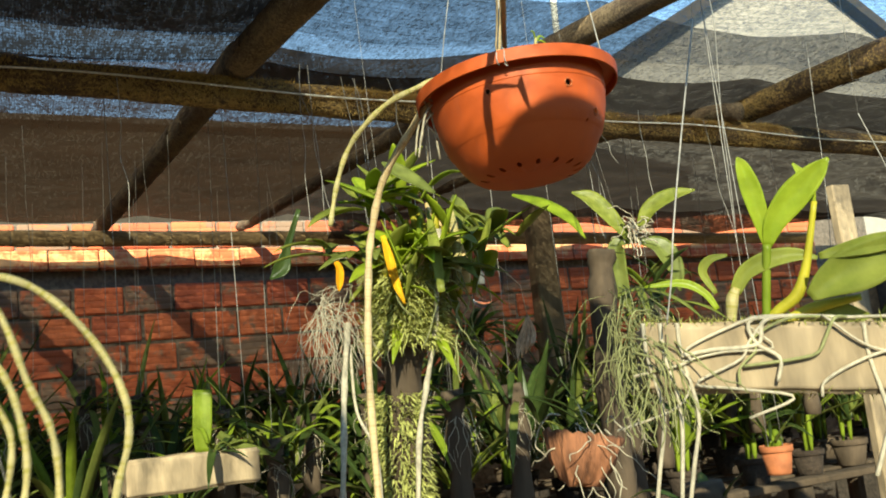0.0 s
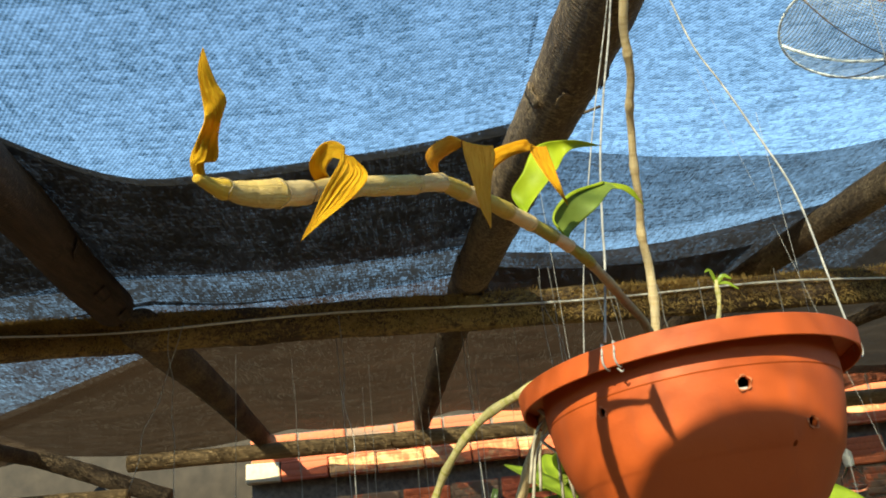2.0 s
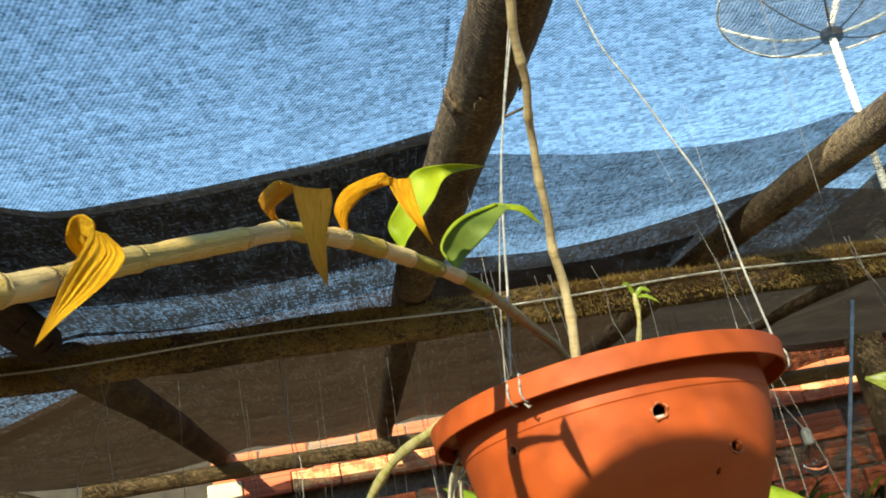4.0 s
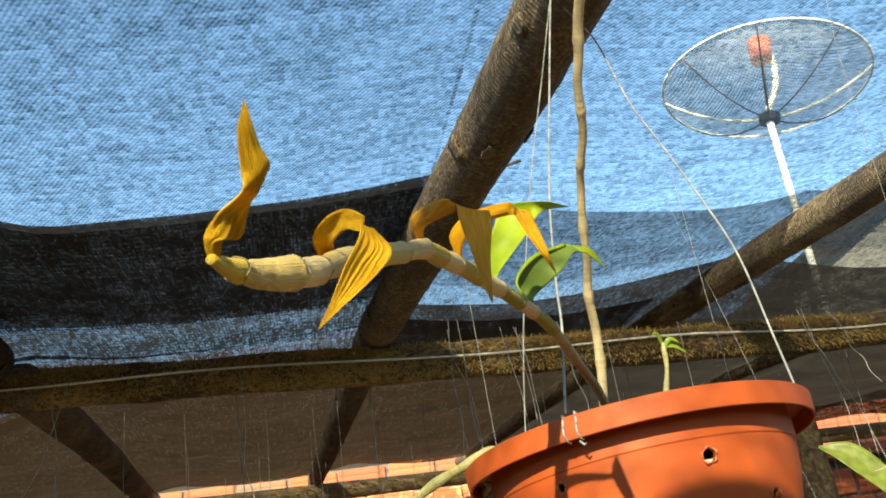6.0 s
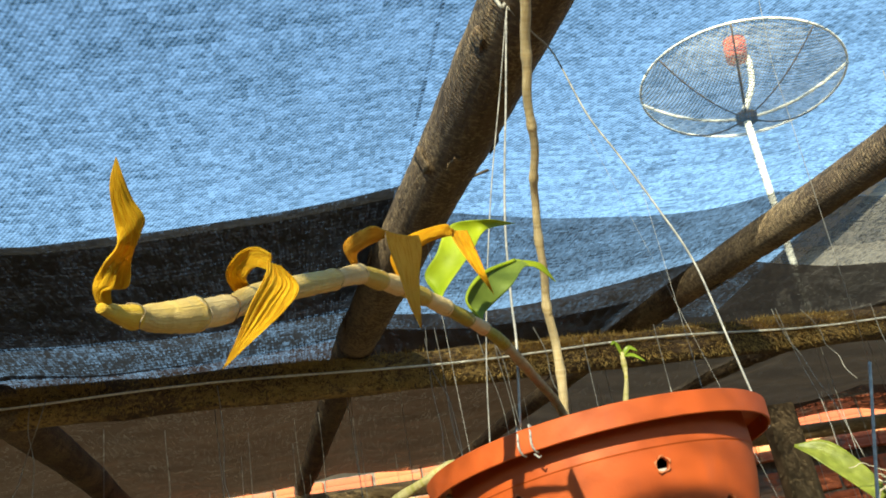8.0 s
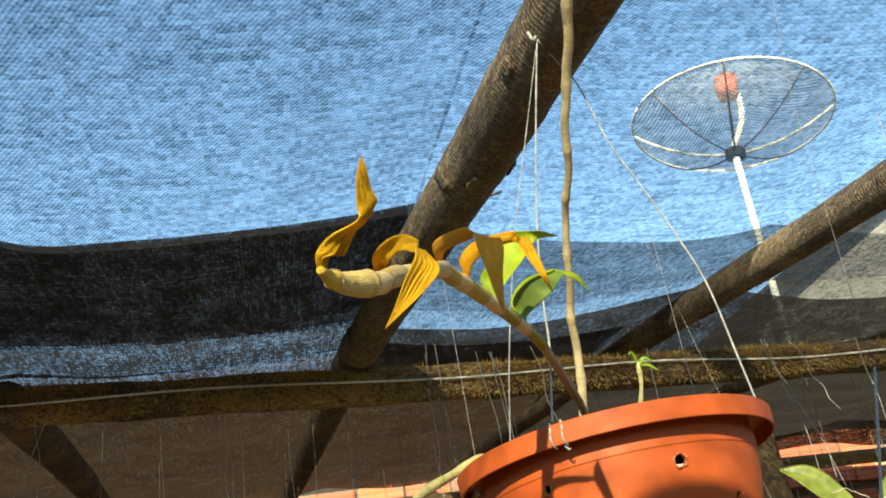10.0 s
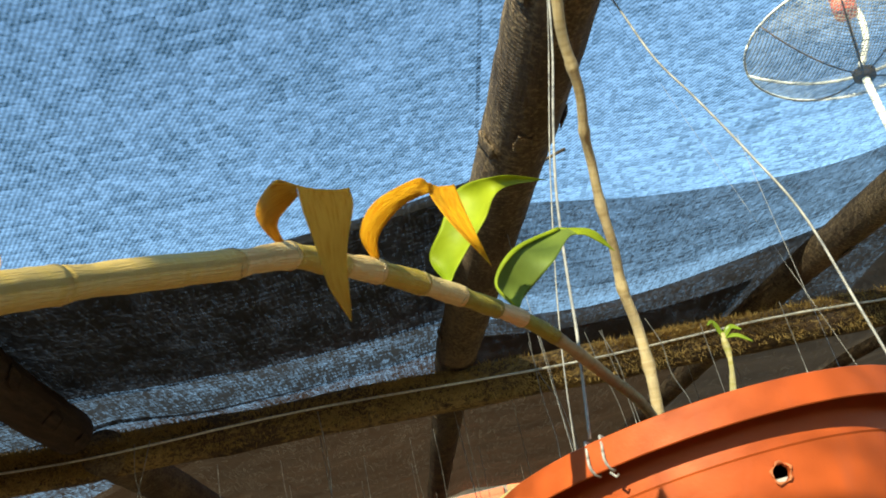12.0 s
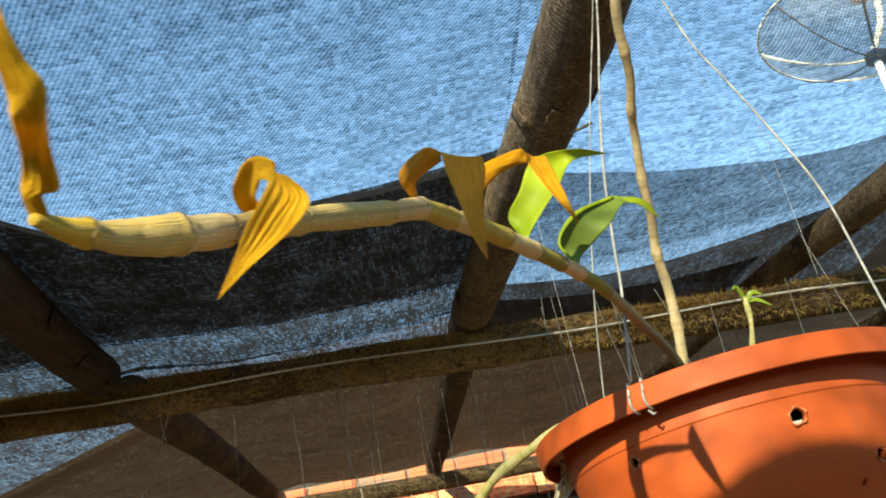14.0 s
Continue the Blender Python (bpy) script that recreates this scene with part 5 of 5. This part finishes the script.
UPPER_LEAVES = [([(0.7533, 0.7636, 1.6436, 0.0076), (0.7504, 0.763, 1.667, 0.0160), (0.7436, 0.7633, 1.6988, 0.0205), (0.7373, 0.7634, 1.7229, 0.0135), (0.7337, 0.7641, 1.7327, 0.0022)], M_BOX),
                ([(0.7539, 0.7633, 1.6419, 0.0087), (0.7601, 0.754, 1.6647, 0.0215), (0.7727, 0.7373, 1.6865, 0.0290), (0.786, 0.7192, 1.7049, 0.0210), (0.7938, 0.7075, 1.7171, 0.0027)], M_BOX),
                ([(0.7283, 0.7904, 1.6001, 0.0109), (0.7375, 0.7809, 1.6188, 0.0163), (0.7544, 0.7644, 1.6281, 0.0185), (0.7716, 0.7475, 1.6294, 0.0141), (0.7859, 0.7333, 1.6237, 0.0033)], M_BOX_DULL),
                ([(0.749, 0.7166, 1.5846, 0.0104), (0.7624, 0.7021, 1.5961, 0.0311), (0.7807, 0.6812, 1.606, 0.0445), (0.8056, 0.6501, 1.618, 0.0311), (0.8203, 0.6309, 1.6184, 0.0026)], M_BOX_DULL)]
LOWER_LEAVES = [([(0.757, 0.7059, 1.6209, 0.0062), (0.7764, 0.6844, 1.6233, 0.0155), (0.7957, 0.6615, 1.6253, 0.0176), (0.8159, 0.6361, 1.6242, 0.0031)], M_BOX_DULL),
                ([(0.7143, 0.8029, 1.5861, 0.0054), (0.7058, 0.8091, 1.6041, 0.0076), (0.689, 0.8216, 1.6164, 0.0087), (0.6599, 0.8431, 1.6172, 0.0027)], M_BOX),
                ([(0.7281, 0.8167, 1.6033, 0.0044), (0.7195, 0.8221, 1.6261, 0.0089), (0.7252, 0.8161, 1.6383, 0.0089), (0.7391, 0.804, 1.6408, 0.0028)], M_BOX_DULL),
                ([(0.7682, 0.7544, 1.5625, 0.0054), (0.7816, 0.7409, 1.567, 0.0272), (0.7956, 0.7259, 1.565, 0.0272), (0.8117, 0.7077, 1.562, 0.0054)], M_BOX_DULL),
                ([(0.8072, 0.7465, 1.6797, 0.0056), (0.8027, 0.7462, 1.7037, 0.0135), (0.7933, 0.751, 1.724, 0.0022)], M_BOX)]
for c, mt in UPPER_LEAVES + LOWER_LEAVES:
    part("leaf", blade(c, (-0.5, -0.8, 0.2), 18, 0.3, 0.0008, 0.08), mt, box_orchid)
for line, rad, mt in (([(0.7411, 0.7801, 1.5600), (0.7564, 0.7657, 1.5771), (0.7697, 0.7523, 1.5897), (0.7767, 0.7440, 1.6108), (0.7815, 0.7361, 1.6396), (0.7856, 0.7256, 1.6782)], (0.0035, 0.0056, 0.0062, 0.0048, 0.0035, 0.0028), M_BULB),
                      ([(0.7468, 0.7747, 1.5600), (0.7506, 0.7702, 1.6010), (0.7537, 0.7633, 1.6435)], (0.0043, 0.0043, 0.0043), M_FRESH),
                      ([(0.7217, 0.7969, 1.5600), (0.7257, 0.7930, 1.5929), (0.7299, 0.7887, 1.6049)], (0.0043, 0.0065, 0.0040), M_ARC),
                      ([(0.7460, 0.7700, 1.5600), (0.7700, 0.7350, 1.5750), (0.7960, 0.7000, 1.5800)], (0.004, 0.006, 0.003), M_BULB)):
    n = 20
    rr = [float(np.interp(k / (n - 1) * (len(rad) - 1), range(len(rad)), rad)) for k in range(n)]
    part("pseudobulb", tube(spline(line, n), rr, 10), mt, box_orchid, "swollen yellow-green stem")
rnd = random.Random(8)
for k in range(9):
    u0 = rnd.uniform(0.06, 0.24)
    pts = [turn @ Vector((0.16 + rnd.uniform(-0.03, 0.03), 0.02, 0.036))]
    u, v = u0, 0.030
    pts.append(turn @ Vector((u, -0.008, 0.034)))
    for q in range(rnd.randint(3, 7)):
        u += rnd.uniform(-0.05, 0.05)
        v -= rnd.uniform(0.004, 0.022)
        pts.append(turn @ Vector((u, -0.010, v)))
    part("root", tube(spline(pts, len(pts) * 4), 0.0015 * rnd.uniform(0.6, 1.5), 6), rnd.choice([M_ROOT, M_ROOT_GREEN, M_ROOT]), box_orchid, "pale root clasping the timber")
for u, l in ((0.0, 0.10), (0.015, 0.16), (0.24, 0.13), (0.03, 0.09), (0.19, 0.06)):
    p0 = turn @ Vector((u, -0.006, 0.0))
    part("root", tube(spline([p0 + Vector((0, 0, 0.03)), p0, p0 + Vector((0.006, -0.004, -0.05)), p0 + Vector((-0.004, 0, -0.05 - l * 0.5)), p0 + Vector((-0.012, 0.004, -0.04 - l))], 24), 0.0020, 6), M_ROOT, box_orchid, "pale root dangling below the timber")
part("root_mass", tangle(turn @ Vector((0.0, 0.0, 0.0)), 60, 0.085, 0.0008, 41, 0.4, 0.02, 0.7), M_ROOT_GREEN, box_orchid, "tangled green-white roots")

# hanging orchid with a stump, beyond
stump = solid("wood_stump", tube(spline([(1.395, 1.93, 1.845), (1.388, 1.94, 1.75), (1.38, 1.95, 1.45), (1.38, 1.95, 1.2)], 24), [0.033 + 0.003 * math.sin(k) for k in range(24)], 14, 0.006, 40), M_WOOD_DARK, "grey weathered upright stump carrying an orchid", "stump")
back_orchid = thing("orchid", (1.45, 1.88, 1.84), "orchid with arching leaves tied to a stump", "orchid")
RT = [([(1.4603, 1.8956, 1.8571, 0.0139), (1.4247, 1.9104, 1.9173, 0.0417), (1.3818, 1.9287, 1.9719, 0.0473), (1.3425, 1.9491, 1.9964, 0.0056)], M_BOX_DULL),
      ([(1.4774, 1.8787, 1.8806, 0.0139), (1.5001, 1.8517, 1.9291, 0.0417), (1.5417, 1.8129, 1.953, 0.0417), (1.5834, 1.7761, 1.9592, 0.0056)], M_BOX_DULL),
      ([(1.4762, 1.8843, 1.8541, 0.0139), (1.5171, 1.8561, 1.8329, 0.0556), (1.5442, 1.8426, 1.7745, 0.0417), (1.5502, 1.8436, 1.7202, 0.0056)], M_GREEN2),
      ([(1.4656, 1.8918, 1.8561, 0.0139), (1.4328, 1.917, 1.8488, 0.0417), (1.4365, 1.9284, 1.7403, 0.0417), (1.4532, 1.9211, 1.6837, 0.0056)], M_GREEN2)]
for c, mt in RT:
    part("leaf", blade(c, (-0.4, -0.7, 0.5), 16, 0.35, 0.0008, 0.1), mt, back_orchid)
leaves(back_orchid, (1.50, 1.88, 1.74), 12, 0.16, 0.04, [M_DEEP, M_GREEN2], 51, 0.05, (-0.6, 1.0), (0.2, 0.8))
part("root_mass", tangle((1.45, 1.87, 1.90), 18, 0.10, 0.0018, 52, 0.3, 0.02, 0.9), M_ROOT, back_orchid, "curled dry roots")
part("root_mass", tangle((1.30, 1.72, 1.68), 90, 0.22, 0.0010, 53, 0.5, 0.05, 0.5), M_ROOT_GREEN, back_orchid, "grey-green beard of roots")
solid("timber_board", block(2.085, 2.150, 1.80, 1.825, 0.0, 1.98, 0.004, 6, 9), M_WOOD_PALE, "pale worn upright board with a rounded top", "board")

# left: wooden slab with small plants, canes reaching in
slab = solid("wood_slab", block(0.29, 0.60, 2.33, 2.44, 1.37, 1.455, 0.006, 7, 2), M_WOOD_PALE, "pale wooden slab hung by wires", "wood slab")
for x in (0.30, 0.585):
    solid("hanging_wire", tube([(x, 2.38, 1.45), (x - 0.02, 2.34, 2.36)], 0.0009, 6), M_WIRE, "thin wire holding the wooden slab", "wire", "slab wires")
slab_orchid = thing("orchid", (0.47, 2.37, 1.455), "small orchid with a cut leaf on a wooden slab", "orchid")
part("leaf", blade([(0.470, 2.372, 1.455, 0.030), (0.473, 2.370, 1.50, 0.044), (0.477, 2.370, 1.56, 0.046), (0.480, 2.371, 1.605, 0.046)], (-0.2, -1, 0), 12, 0.15), M_FRESH, slab_orchid, "upright leaf cut off square")
part("leaf", blade([(0.5092, 2.3692, 1.4926, 0.0291), (0.5532, 2.3597, 1.4602, 0.0349), (0.6048, 2.3477, 1.4405, 0.0291), (0.6372, 2.3394, 1.4298, 0.0058)], (0, -0.6, 0.8), 14, 0.3), M_GREEN2, slab_orchid)
leaves(slab_orchid, (0.50, 2.37, 1.46), 16, 0.14, 0.026, [M_DEEP, M_GREEN2, M_FRESH], 61, 0.05, (0.1, 1.2), (0.2, 0.9))
near_canes = thing("orchid", (0.10, 0.70, 1.40), "orchid with long yellow arching canes", "orchid")
for line, r in (([(0.02, 0.70, 1.637), (0.0737, 0.7009, 1.6286), (0.1013, 0.7030, 1.6138), (0.1262, 0.7052, 1.5844), (0.1414, 0.7060, 1.5515), (0.1428, 0.7062, 1.5236), (0.1337, 0.7056, 1.4901), (0.125, 0.705, 1.43)], 0.0024),
                ([(0.055, 0.655, 1.622), (0.0741, 0.6547, 1.5989), (0.0871, 0.6582, 1.5609), (0.0978, 0.6588, 1.5351), (0.1010, 0.6581, 1.5041), (0.098, 0.658, 1.45)], 0.0020),
                ([(0.050, 0.660, 1.60), (0.072, 0.66, 1.572), (0.082, 0.66, 1.545), (0.085, 0.66, 1.51), (0.075, 0.66, 1.46)], 0.0020),
                ([(0.050, 0.665, 1.58), (0.068, 0.665, 1.555), (0.078, 0.665, 1.53), (0.072, 0.665, 1.49), (0.06, 0.66, 1.45)], 0.0018)):
    part("cane", tube(spline(line, 40), [r * (1 + 0.12 * math.sin(k * 1.2)) for k in range(40)], 9), M_ARC, near_canes, "yellow jointed cane")
solid("cane_basket", block(-0.16, 0.14, 0.60, 0.78, 1.36, 1.40, 0.004, 6, 5), M_WOOD_DARK, "dark slatted basket under arching canes", "basket")
for x, y in ((-0.13, 0.63), (0.10, 0.75)):
    solid("hanging_wire", tube([(x, y, 1.39), (-0.12, y + 0.01, 2.34)], 0.0005, 6), M_WIRE, "thin wire holding a slatted basket", "wire", "basket wires")

# bark basket, small clay pot, dry flower, bulb
bark_basket = thing("bark_basket", (0.97, 1.46, 1.36), "torn reddish bark basket hung among roots", "basket")
bm_m = Matrix.Translation((0.965, 1.47, 1.40)) @ Matrix.Rotation(0.25, 4, "Y")
basket_shape = moved(lathe([(0.0, -0.045), (0.035, -0.045), (0.055, -0.01), (0.068, 0.035), (0.062, 0.035), (0.05, -0.008), (0.03, -0.038), (0.0, -0.038)], 48), bm_m)
basket_shape = ([p + Vector((noise.noise(p * 60), noise.noise(p * 60 + Vector((3, 1, 2))), 1.6 * noise.noise(Vector((p.x * 110, p.y * 110, 2))))) * 0.009 for p in basket_shape[0]], basket_shape[1], None)
part("bowl", basket_shape, M_BARK_RED, bark_basket)
part("root_mass", tangle((0.965, 1.46, 1.435), 26, 0.12, 0.0016, 71, 0.3, 0.04, 0.7), M_ROOT, bark_basket, "dry straw and roots")
part("hanger_wire", tube([(0.965, 1.47, 1.43), (0.99, 1.52, 2.37)], 0.0003, 6), M_WIRE, bark_basket)
potted((1.475, 1.535, 1.30), 0.032, 0.058, M_CLAY, "small orange clay pot hung on wires", 6, 0.09, 0.014, [M_DEEP, M_GREEN2], 73)
for dx in (-0.02, 0.02):
    solid("hanging_wire", tube([(1.475 + dx, 1.535, 1.35), (1.49, 1.56, 2.36)], 0.0008, 6), M_WIRE, "thin wire holding a small clay pot", "wire", "pot wires")
flower = thing("dry_flower", (0.84, 1.42, 1.575), "shrivelled pale flower dangling on a thread", "flower")
for k in range(4):
    part("petal", blade([(0.8553, 1.4143, 1.649, 0.003), (0.847 + 0.006 * k, 1.42, 1.62, 0.010), (0.838 + 0.006 * k, 1.425 - 0.004 * k, 1.60, 0.009), (0.834 + 0.008 * k, 1.426, 1.572 + 0.006 * k, 0.002)], (0.2 * k - 0.3, -1, 0.1), 10, 0.7), M_STRAW, flower)
part("stalk", tube([(0.8553, 1.4143, 1.648), (0.852, 1.42, 1.70), (0.80, 1.45, 1.77)], 0.001, 5), M_STRAW, flower)
lamp = thing("light_bulb", (2.12, 3.96, 1.93), "clear glass light bulb on a hanging cord", "lamp")
glass = Nodes("bulb_glass")
glass.set(Roughness=0.02, IOR=1.45, Transmission_Weight=1.0)
part("bulb", lathe([(0.0, 1.925), (0.02, 1.928), (0.042, 1.945), (0.050, 1.970), (0.044, 1.998), (0.026, 2.025), (0.016, 2.045)], 24, (2.12, 3.96, 0)), glass.mat, lamp, "clear glass envelope")
part("socket", lathe([(0.0, 2.04), (0.018, 2.04), (0.020, 2.05), (0.020, 2.095), (0.008, 2.11), (0.0, 2.11)], 18, (2.12, 3.96, 0)), M_WHITE, lamp, "pale socket")
part("cord", tube([(2.12, 3.96, 2.10), (2.14, 4.3, 2.40), (2.15, 4.69, 2.45)], 0.003, 6), M_CABLE, lamp)

# wires that hang empty from the roof
rnd = random.Random(77)
def hung(top, low, kink=0.007, r=0.0008):
    top, low = Vector(top), Vector(low)
    pts = [top.lerp(low, k / 6) + Vector((rnd.uniform(-1, 1), rnd.uniform(-1, 1), 0)) * kink * (1 if 0 < k < 6 else 0) for k in range(7)]
    solid("hanging_wire", tube(spline(pts, 26), r, 6), M_WIRE, "kinked galvanised wire hanging from the roof", "wire", "loose wires")
BEAM_WIRES = (((0.745, 2.21, 2.40), (0.735, 2.20, 1.96)),
    ((0.765, 2.21, 2.40), (0.775, 2.19, 1.95)),
    ((0.74, 2.21, 2.38), (0.80, 2.20, 1.98)),
    ((0.86, 2.23, 2.38), (0.90, 2.22, 1.90)),
    ((0.885, 2.21, 2.37), (0.93, 2.19, 1.95)),
    ((0.89, 2.21, 2.37), (0.895, 2.20, 2.02)),
    ((0.98, 2.20, 2.37), (1.02, 2.18, 2.00)),
    ((1.55, 2.21, 2.34), (1.64, 2.20, 1.98)),
    ((1.56, 2.21, 2.34), (1.60, 2.19, 1.92)),
    ((1.62, 2.21, 2.33), (1.69, 2.20, 2.15)),
    ((1.80, 2.21, 2.32), (1.80, 2.20, 1.9)))
NEAR_WIRES = (((1.352, 1.39, 2.435), (1.392, 1.462, 1.80)),
    ((-0.06, 2.21, 2.36), (-0.05, 2.2, 1.98)),
    ((-0.03, 2.21, 2.36), (-0.14, 2.2, 2.02)),
    ((0.30, 2.21, 2.34), (0.31, 2.2, 1.95)),
    ((0.10, 2.9, 2.44), (0.11, 2.9, 2.0)))
FAR_WIRES = (((0.05, 3.3, 2.46), (0.06, 3.3, 1.9)),
    ((0.45, 3.0, 2.44), (0.47, 3.0, 1.8)),
    ((0.52, 2.95, 2.44), (0.50, 2.95, 1.75)),
    ((2.05, 2.21, 2.30), (2.10, 2.2, 1.85)),
    ((2.2, 1.9, 2.445), (2.15, 1.9, 1.8)),
    ((2.4, 1.8, 2.36), (2.5, 1.82, 1.9)),
    ((0.95, 3.4, 2.46), (0.99, 3.4, 1.9)))
for top, low in BEAM_WIRES + NEAR_WIRES + FAR_WIRES:
    hung(top, low)

# bench with potted orchids along the wall
bench = thing("plant_bench", (1.6, 3.6, 0.0), "rough slatted timber bench full of orchids", "bench")
for k in range(9):
    part("slat", block(-0.9, 4.6, 2.75 + k * 0.16, 2.85 + k * 0.16, 1.04, 1.065, 0.003, 3, k), M_WOOD_DARK, bench)
for x in (-0.8, 1.0, 2.8, 4.5):
    for y in (2.8, 4.05):
        part("leg", block(x - 0.035, x + 0.035, y - 0.035, y + 0.035, 0.0, 1.04), M_WOOD_DARK, bench)
rnd = random.Random(99)
for row, y in enumerate((2.88, 3.22, 3.60, 3.98)):
    x = -0.75 + 0.12 * row
    while x < 4.5:
        r = rnd.uniform(0.055, 0.08)
        potted((x, y + rnd.uniform(-0.03, 0.03), 1.066), r, r * 1.5, rnd.choice([M_MIX, M_MIX, M_WOOD_DARK, M_WOOD_DARK]), "small dark plastic pot on the bench", rnd.randint(15, 21), rnd.uniform(0.42, 0.66) + 0.20 * (row > 1), rnd.uniform(0.040, 0.062), rnd.choice([[M_DEEP, M_GREEN2], [M_DEEP, M_FRESH, M_GREEN2], [M_DEEP]]), rnd.randint(1, 9999))
        x += rnd.uniform(0.24, 0.36)
low_orchids = ((1.22, 2.16, 1.50, 9, 0.22, 0.035), (1.06, 2.18, 1.50, 6, 0.18, 0.035), (0.30, 2.9, 1.45, 12, 0.22, 0.03), (0.70, 2.6, 1.42, 10, 0.2, 0.03), (1.75, 2.4, 1.45, 10, 0.22, 0.035), (1.25, 2.6, 1.50, 10, 0.2, 0.035), (2.1, 2.7, 1.5, 10, 0.25, 0.035), (0.95, 1.15, 1.33, 9, 0.12, 0.028), (0.62, 3.1, 1.5, 10, 0.2, 0.03), (2.6, 2.9, 1.55, 10, 0.25, 0.035))
more = random.Random(31)
low_orchids += tuple((0.02 + 0.118 * k + more.uniform(-0.05, 0.05), more.uniform(2.45, 4.1), more.uniform(1.46, 1.82), more.randint(12, 16), more.uniform(0.18, 0.30), more.uniform(0.030, 0.045)) for k in range(26))
for k, (x, y, z, n, l, w) in enumerate(low_orchids):
    mount = solid("mounting_log", tube(spline([(x, y, z + 0.04), (x + 0.008, y, z - 0.08), (x, y, z - 0.30)], 16), [0.028 + 0.004 * math.sin(q) for q in range(16)], 12, 0.006, 40), M_WOOD_DARK, "short dark log hung up as an orchid mount", "log", "orchid mounts")
    solid("hanging_wire", tube([(x, y, z + 0.03), (x + 0.02, y + 0.01, 2.40 if y > 2.3 else 2.33) if y > 1.5 else (0.745, y, 2.35)], 0.0008 if y > 1.5 else 0.00015, 6), M_WIRE, "thin wire holding an orchid mount", "wire", "mount wires")
    o = thing("orchid", (x, y, z), "green orchid tied to a hanging log mount", "orchid", "mounted orchids")
    leaves(o, (x, y - 0.03, z), n, l, w, [M_DEEP, M_GREEN2, M_DEEP, M_FRESH], 200 + k, 0.035, (-0.3, 1.2), (0.2, 0.8))
    part("root_mass", tangle((x, y - 0.03, z - 0.03), 12, 0.14, 0.0009, 300 + k, 0.5, 0.02, 0.6), M_ROOT, o, "pale hanging roots")


# ---- brick wall: single bricks ----
def brick_mesh(length, k, mat, height=0.139, depth=0.03):
    b = bmesh.new()
    bmesh.ops.create_cube(b, size=1.0)
    for v in b.verts:
        v.co = Vector((v.co.x * length, v.co.y * depth, v.co.z * height))
    bmesh.ops.bevel(b, geom=b.edges[:], offset=0.006, segments=1, affect="EDGES")
    for v in b.verts:
        v.co += Vector((noise.noise(v.co * 40 + Vector((k, 0, 0))), 0.6 * noise.noise(v.co * 40 + Vector((0, k, 0))), noise.noise(v.co * 40 + Vector((0, 0, k))))) * 0.005
    me = bpy.data.meshes.new("brick")
    b.to_mesh(me)
    b.free()
    me.materials.append(mat)
    return me


BRICKS = [brick_mesh(0.236, k * 3.7, M_BRICK) for k in range(5)]
SMEAR_SHADE = [brick_mesh(0.236, k * 3.7, M_BRICK_SMEAR_SHADE) for k in range(5)]
rows = random.Random(5)
LEDGE = [brick_mesh(0.236, 20 + k * 3.7, M_BRICK if k == 0 else M_BRICK_LIMED, 0.098, 0.06) for k in range(4)]
x, first = -0.365, True
while x < 5.6:
    ob = new("brick", brick_mesh(0.17, 50.0, M_LIME, 0.098, 0.06) if first else rows.choice(LEDGE))
    ob.location = (x, WALL_Y - 0.006 + rows.uniform(-0.004, 0.004), 2.413 - 0.014 * x + rows.uniform(-0.003, 0.003))
    ob.rotation_euler = (0.0, 0.014 + rows.uniform(-0.008, 0.008), rows.uniform(-0.01, 0.01))
    ob.parent = wall_back
    x += 0.212 if first else 0.243
    first = False
# no row 1: bare dark mortar there deepens the wall log's shadow
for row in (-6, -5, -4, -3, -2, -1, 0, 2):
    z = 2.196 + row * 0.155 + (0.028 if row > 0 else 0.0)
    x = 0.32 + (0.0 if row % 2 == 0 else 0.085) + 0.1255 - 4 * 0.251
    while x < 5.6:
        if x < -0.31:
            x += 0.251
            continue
        # smeared bricks grow commoner downwards, for mortar and painted shade alike
        ob = new("brick", rows.choice(SMEAR_SHADE if rows.random() < 0.10 - 0.14 * min(row, 0) else BRICKS))
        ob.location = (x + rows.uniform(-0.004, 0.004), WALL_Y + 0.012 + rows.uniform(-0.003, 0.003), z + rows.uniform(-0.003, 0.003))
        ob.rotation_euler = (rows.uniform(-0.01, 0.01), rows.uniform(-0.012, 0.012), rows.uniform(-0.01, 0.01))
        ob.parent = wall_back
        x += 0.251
